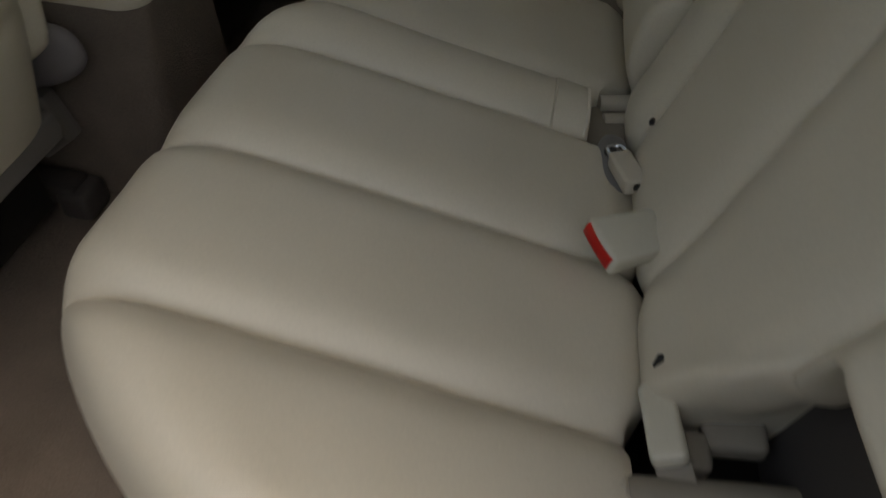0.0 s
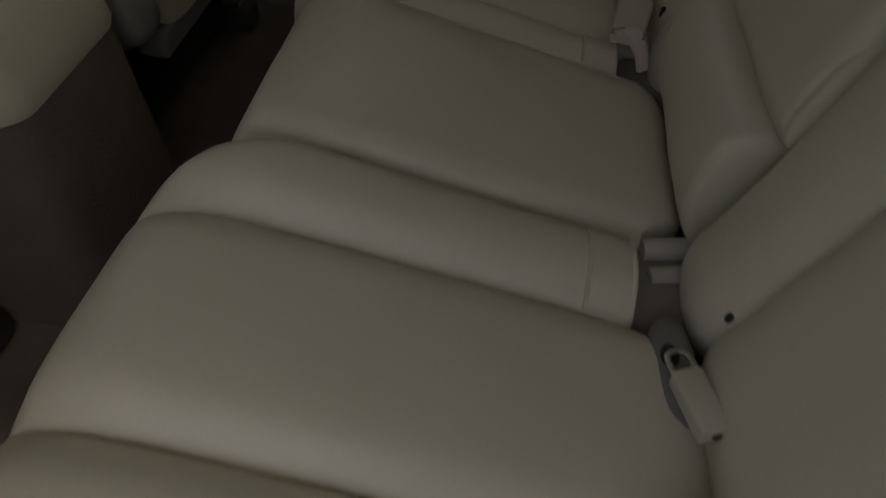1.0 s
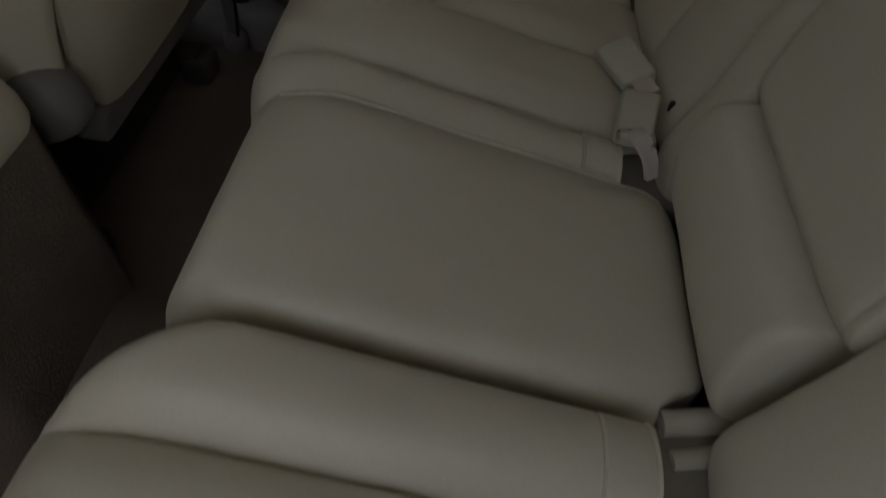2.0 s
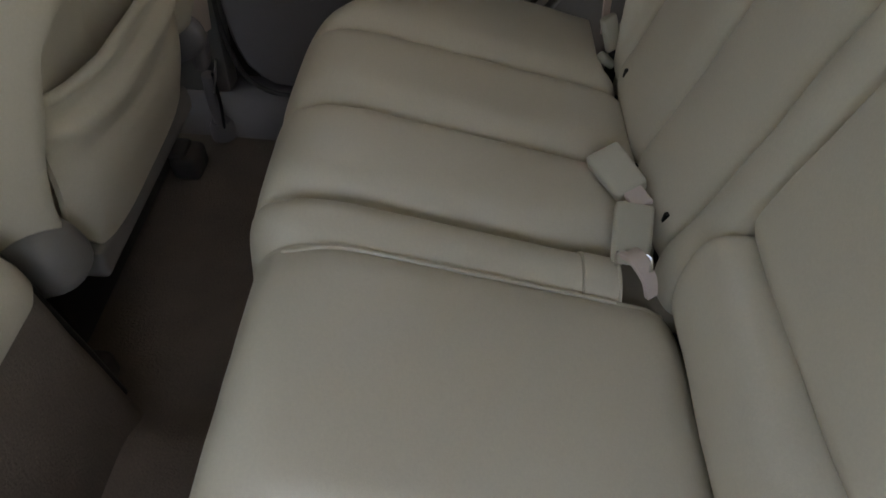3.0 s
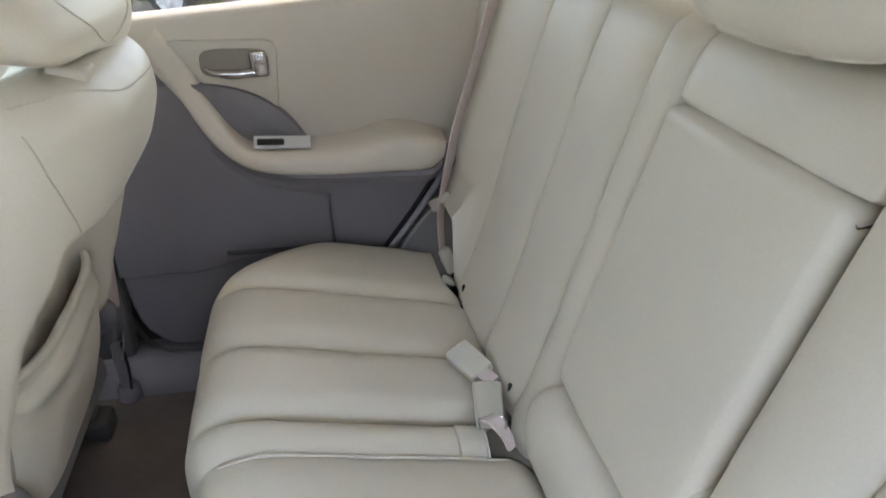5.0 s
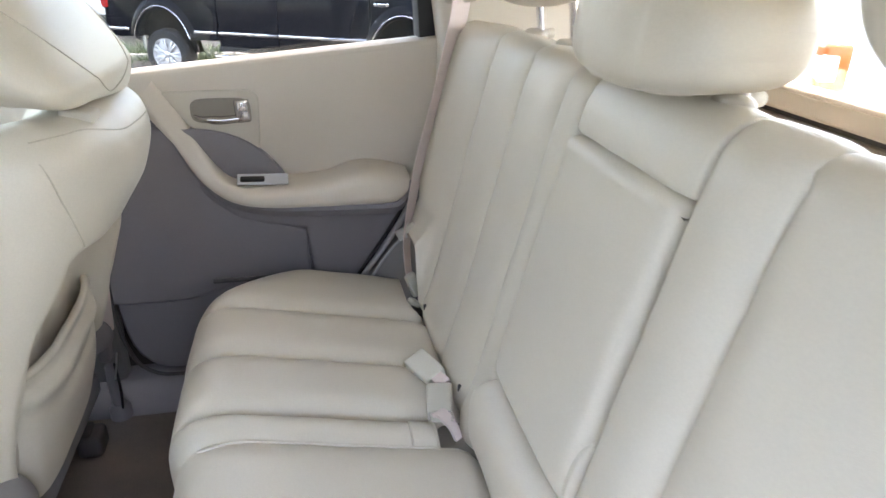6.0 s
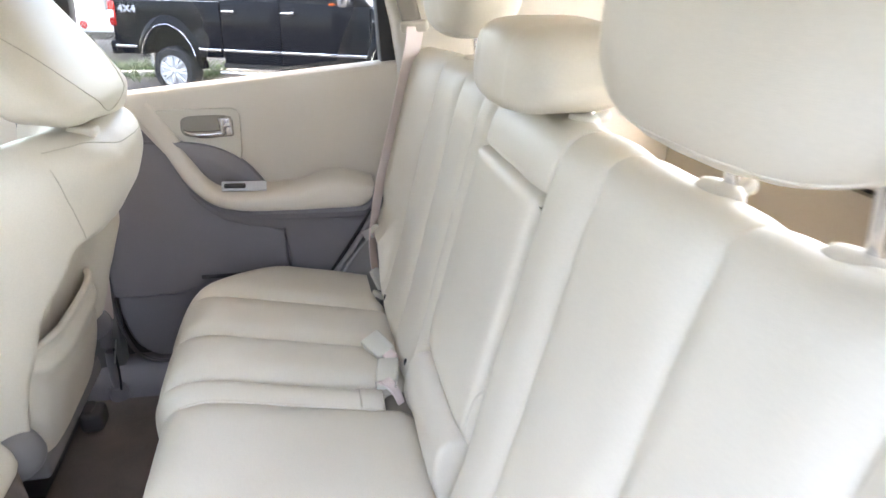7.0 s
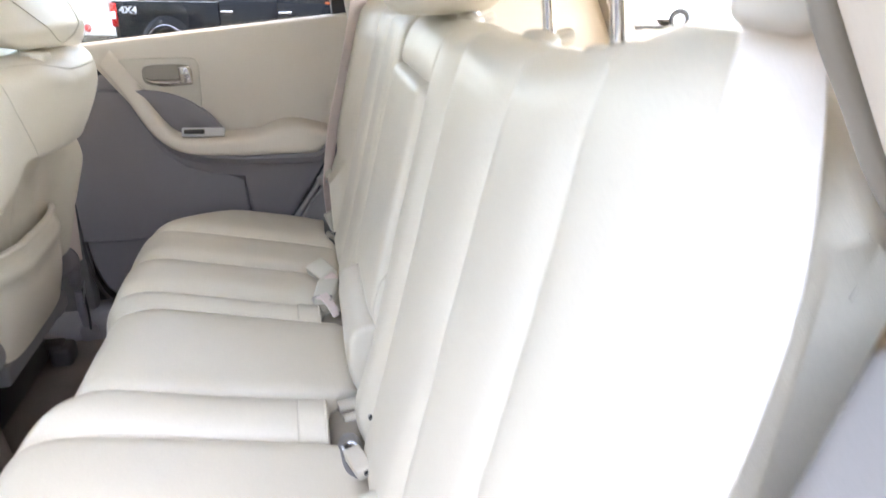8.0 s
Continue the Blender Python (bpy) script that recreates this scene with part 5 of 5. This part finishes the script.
def box_truck():
    """White utility body behind the fence, with two round red lamps."""
    base = Vector((-4.75, 15.6, -0.69))
    t = thing("utility_truck", base, "white utility truck with round red tail lamps behind the fence", "truck")
    T = Matrix.Translation(base) @ Matrix.Rotation(radians(-20), 4, "Z")

    def P(name, bm, mat, label="", smooth=True):
        bmesh.ops.transform(bm, matrix=T, verts=bm.verts)
        return part(name, bm, mat, t, label, smooth)
    P("body", rbox((2.6, 4.5, 1.7), 0.05, 3, at=(0, 2.25, 1.75)), WHITE_PAINT, "white box body")
    P("tail_board", rbox((2.5, 0.05, 0.35), 0.02, 2, at=(0, -0.02, 0.82)), WHITE_PAINT)
    P("door_bar", rbox((0.05, 0.05, 1.4), 0.01, 2, at=(0.75, -0.03, 1.8)), STEEL)
    P("chassis", rbox((2.2, 4.2, 0.25), 0.03, 2, at=(0, 2.2, 0.60)), BLACK)
    for x in (-0.1, 0.16):
        P("tail_lamp", lathe([(0, 0.03), (0.05, 0.028), (0.085, 0.015), (0.09, 0), (0, 0)], 24, pose(x, -0.05, 0.80, 90, 0, 0)), LAMP_RED, "round red lamp")
    for x in (-0.9, 0.9):
        P("wheel", lathe([(0.2, -0.12), (0.38, -0.12), (0.42, -0.08), (0.42, 0.08), (0.38, 0.12), (0.2, 0.12)], 32, pose(x, 1.2, 0.42, 0, 90, 0)), TYRE)


box_truck()


def fence():
    t = thing("chain_link_fence", (-4.6, 14.2, -0.69), "galvanised chain-link fence at the edge of the lot", "fence")
    L, H, pitch = 7.0, 1.7, 0.085
    T = Matrix.Translation((-4.6, 14.2, -0.69)) @ Matrix.Rotation(radians(-18), 4, "Z")
    bm = bmesh.new()
    n = int(L / pitch)
    for s in (-1, 1):
        for i in range(-int(H / pitch), n + int(H / pitch)):
            x0 = -L / 2 + i * pitch
            z0, z1 = 0.04, H
            xa, xb = x0, x0 + s * (z1 - z0)
            lo, hi = -L / 2, L / 2
            ts = [0.0, 1.0]
            if xb != xa:
                a, b = (lo - xa) / (xb - xa), (hi - xa) / (xb - xa)
                ts = [max(0, min(a, b)), min(1, max(a, b))]
            if ts[0] >= ts[1]:
                continue
            p = [Vector((xa + (xb - xa) * q, 0.004 * s, z0 + (z1 - z0) * q)) for q in ts]
            r = 0.004
            vs = [[bm.verts.new(pp + Vector((r * c, r * d, 0))) for c, d in ((1, 0), (0, 1), (-1, 0), (0, -1))] for pp in p]
            for k in range(4):
                bm.faces.new((vs[0][k], vs[0][(k + 1) % 4], vs[1][(k + 1) % 4], vs[1][k]))
    bmesh.ops.transform(bm, matrix=T, verts=bm.verts)
    part("wire_mesh", bm, FENCE, t, "woven wire", False)
    for x in (-3.5, -0.9, 1.7, 3.5):
        part("post", tube([T @ Vector((x, 0.03, 0)), T @ Vector((x, 0.03, 1.78))], 0.03, 12), FENCE, t)
    part("top_rail", tube([T @ Vector((-3.5, 0.03, 1.70)), T @ Vector((3.5, 0.03, 1.70))], 0.021, 10), FENCE, t)


fence()


def grass():
    """A strip of rough grass along the foot of the fence."""
    rnd = random.Random(4)
    vs, fs = [], []
    T = Matrix.Translation((-4.6, 14.0, -0.69)) @ Matrix.Rotation(radians(-18), 4, "Z")
    for i in range(5200):
        x, y = rnd.uniform(-3.6, 3.2), rnd.gauss(0.25, 0.45)
        h, a = rnd.uniform(0.05, 0.24), rnd.uniform(0, 6.28)
        w = rnd.uniform(0.006, 0.014)
        lean = Vector((rnd.gauss(0, 0.12), rnd.gauss(0, 0.12), 0))
        p = Vector((x, y, 0))
        d = Vector((math.cos(a) * w, math.sin(a) * w, 0))
        k = len(vs)
        vs += [T @ (p - d), T @ (p + d), T @ (p + d * 0.7 + lean * 0.4 + Vector((0, 0, h * 0.6))), T @ (p - d * 0.7 + lean * 0.4 + Vector((0, 0, h * 0.6))), T @ (p + lean + Vector((0, 0, h)))]
        fs += [(k, k + 1, k + 2, k + 3), (k + 3, k + 2, k + 4)]
    me = bpy.data.meshes.new("grass")
    me.from_pydata([tuple(v) for v in vs], [], fs)
    me.materials.append(GRASS)
    tagged(new("grass", me), "rough green grass along the fence foot", "grass", "", "stuff")


grass()
structure("kerb", slab([(-8.5, -0.70), (-0.6, -0.70), (-0.6, -0.59), (-8.5, -0.59)], "y", 13.25, 13.45, 0.02), CONCRETE, "pale concrete kerb at the lot edge", "kerb")


def parked_car(base, yaw, label, amber=True, waist=1.0, axle=0.95):
    """A white car or van: its tail at the origin, its length along +x."""
    t = thing("parked_car", base, label, "car", "parked cars")
    T = Matrix.Translation(base) @ Matrix.Rotation(radians(yaw), 4, "Z")

    def P(name, bm, mat, lbl="", parent=t, smooth=True):
        bmesh.ops.transform(bm, matrix=T, verts=bm.verts)
        return part(name, bm, mat, parent, lbl, smooth)

    def arch(cx, r=0.37):
        return [(cx + r * math.cos(a), 0.33 + r * math.sin(a)) for a in np.linspace(math.pi, 0, 14)]
    low = [(0.0, 0.40), (0.03, 0.33)] + arch(axle) + arch(3.65) + [(4.45, 0.33), (4.55, 0.55), (4.40, 0.80), (3.35, waist - 0.02), (0.05, waist + 0.02), (-0.02, 0.75)]
    bm = slab(low, "y", -0.88, 0.88, 0.04, 3)
    P("body", bm, WHITE_PAINT, "white painted body")
    cab = slab([(0.08, waist), (3.35, waist - 0.02), (2.55, waist + 0.48), (0.45, waist + 0.50)], "y", -0.82, 0.82, 0.05, 3)
    for v in cab.verts:
        v.co.y *= 1 - 0.22 * max(0, v.co.z - waist)
    P("cabin", cab, DARK_GLASS, "dark glazed cabin")
    P("roof", slab([(0.42, waist + 0.47), (2.56, waist + 0.46), (2.5, waist + 0.52), (0.5, waist + 0.53)], "y", -0.74, 0.74, 0.02), WHITE_PAINT)
    for s in (-1, 1):
        for cx in (axle, 3.65):
            wheel(t, T @ Matrix.Translation((cx, s * 0.78, 0.33)) @ Matrix.Rotation(radians(-90 * s), 4, "X"), 0.33, 0.21, 5)
        lamp = P("tail_lamp", rbox((0.155, 0.16, 0.33), 0.03, 3, at=(0.055, s * 0.815, 0.835)), LAMP_AMBER if amber else LAMP_RED, "orange-red tail lamp")
        P("reflector", rbox((0.100, 0.17, 0.16), 0.02, 3, at=(0.027, s * 0.813, 0.865)), WHITE_PAINT, "clear white lens", lamp)
        P("red_lens", rbox((0.152, 0.17, 0.075), 0.02, 3, at=(0.055, s * 0.8135, 0.722)), LAMP_RED, "red lens", lamp)
        P("door_handle", rbox((0.16, 0.03, 0.03), 0.01, 2, at=(1.6, s * 0.885, 0.90)), WHITE_PAINT)
    P("rear_bumper", rbox((0.14, 1.7, 0.24), 0.05, 3, at=(-0.02, 0, 0.48)), WHITE_PAINT)
    P("rear_glass", slab([(-0.60, waist + 0.04), (0.60, waist + 0.04), (0.52, waist + 0.42), (-0.52, waist + 0.42)], "x", 0.10, 0.13, 0.005), DARK_GLASS)


parked_car(Vector((3.09, 3.41, -0.115)), -24, "white van with orange tail lamps parked close behind", True, 1.42, 0.62)
parked_car(Vector((10.15, 23.7, -0.69)), -12, "white estate car parked farther off on the lot", False)

# plain unseen walls, added behind the open door and ahead to block daylight
structure("light_block_wall", slab([(-3.4, -0.05), (0.45, -0.05), (0.45, 1.5), (-3.4, 1.5)], "y", -2.05, -1.85, 0.01), WALL_GREY, "added unseen dark grey wall that blocks light at the open door", "wall")
structure("light_block_end", slab([(-6.5, -0.75), (5.0, -0.75), (5.0, 2.5), (-6.5, 2.5)], "x", -5.2, -5.0, 0.01), WALL_GREY, "added unseen dark grey wall that blocks light from ahead of the car", "wall")
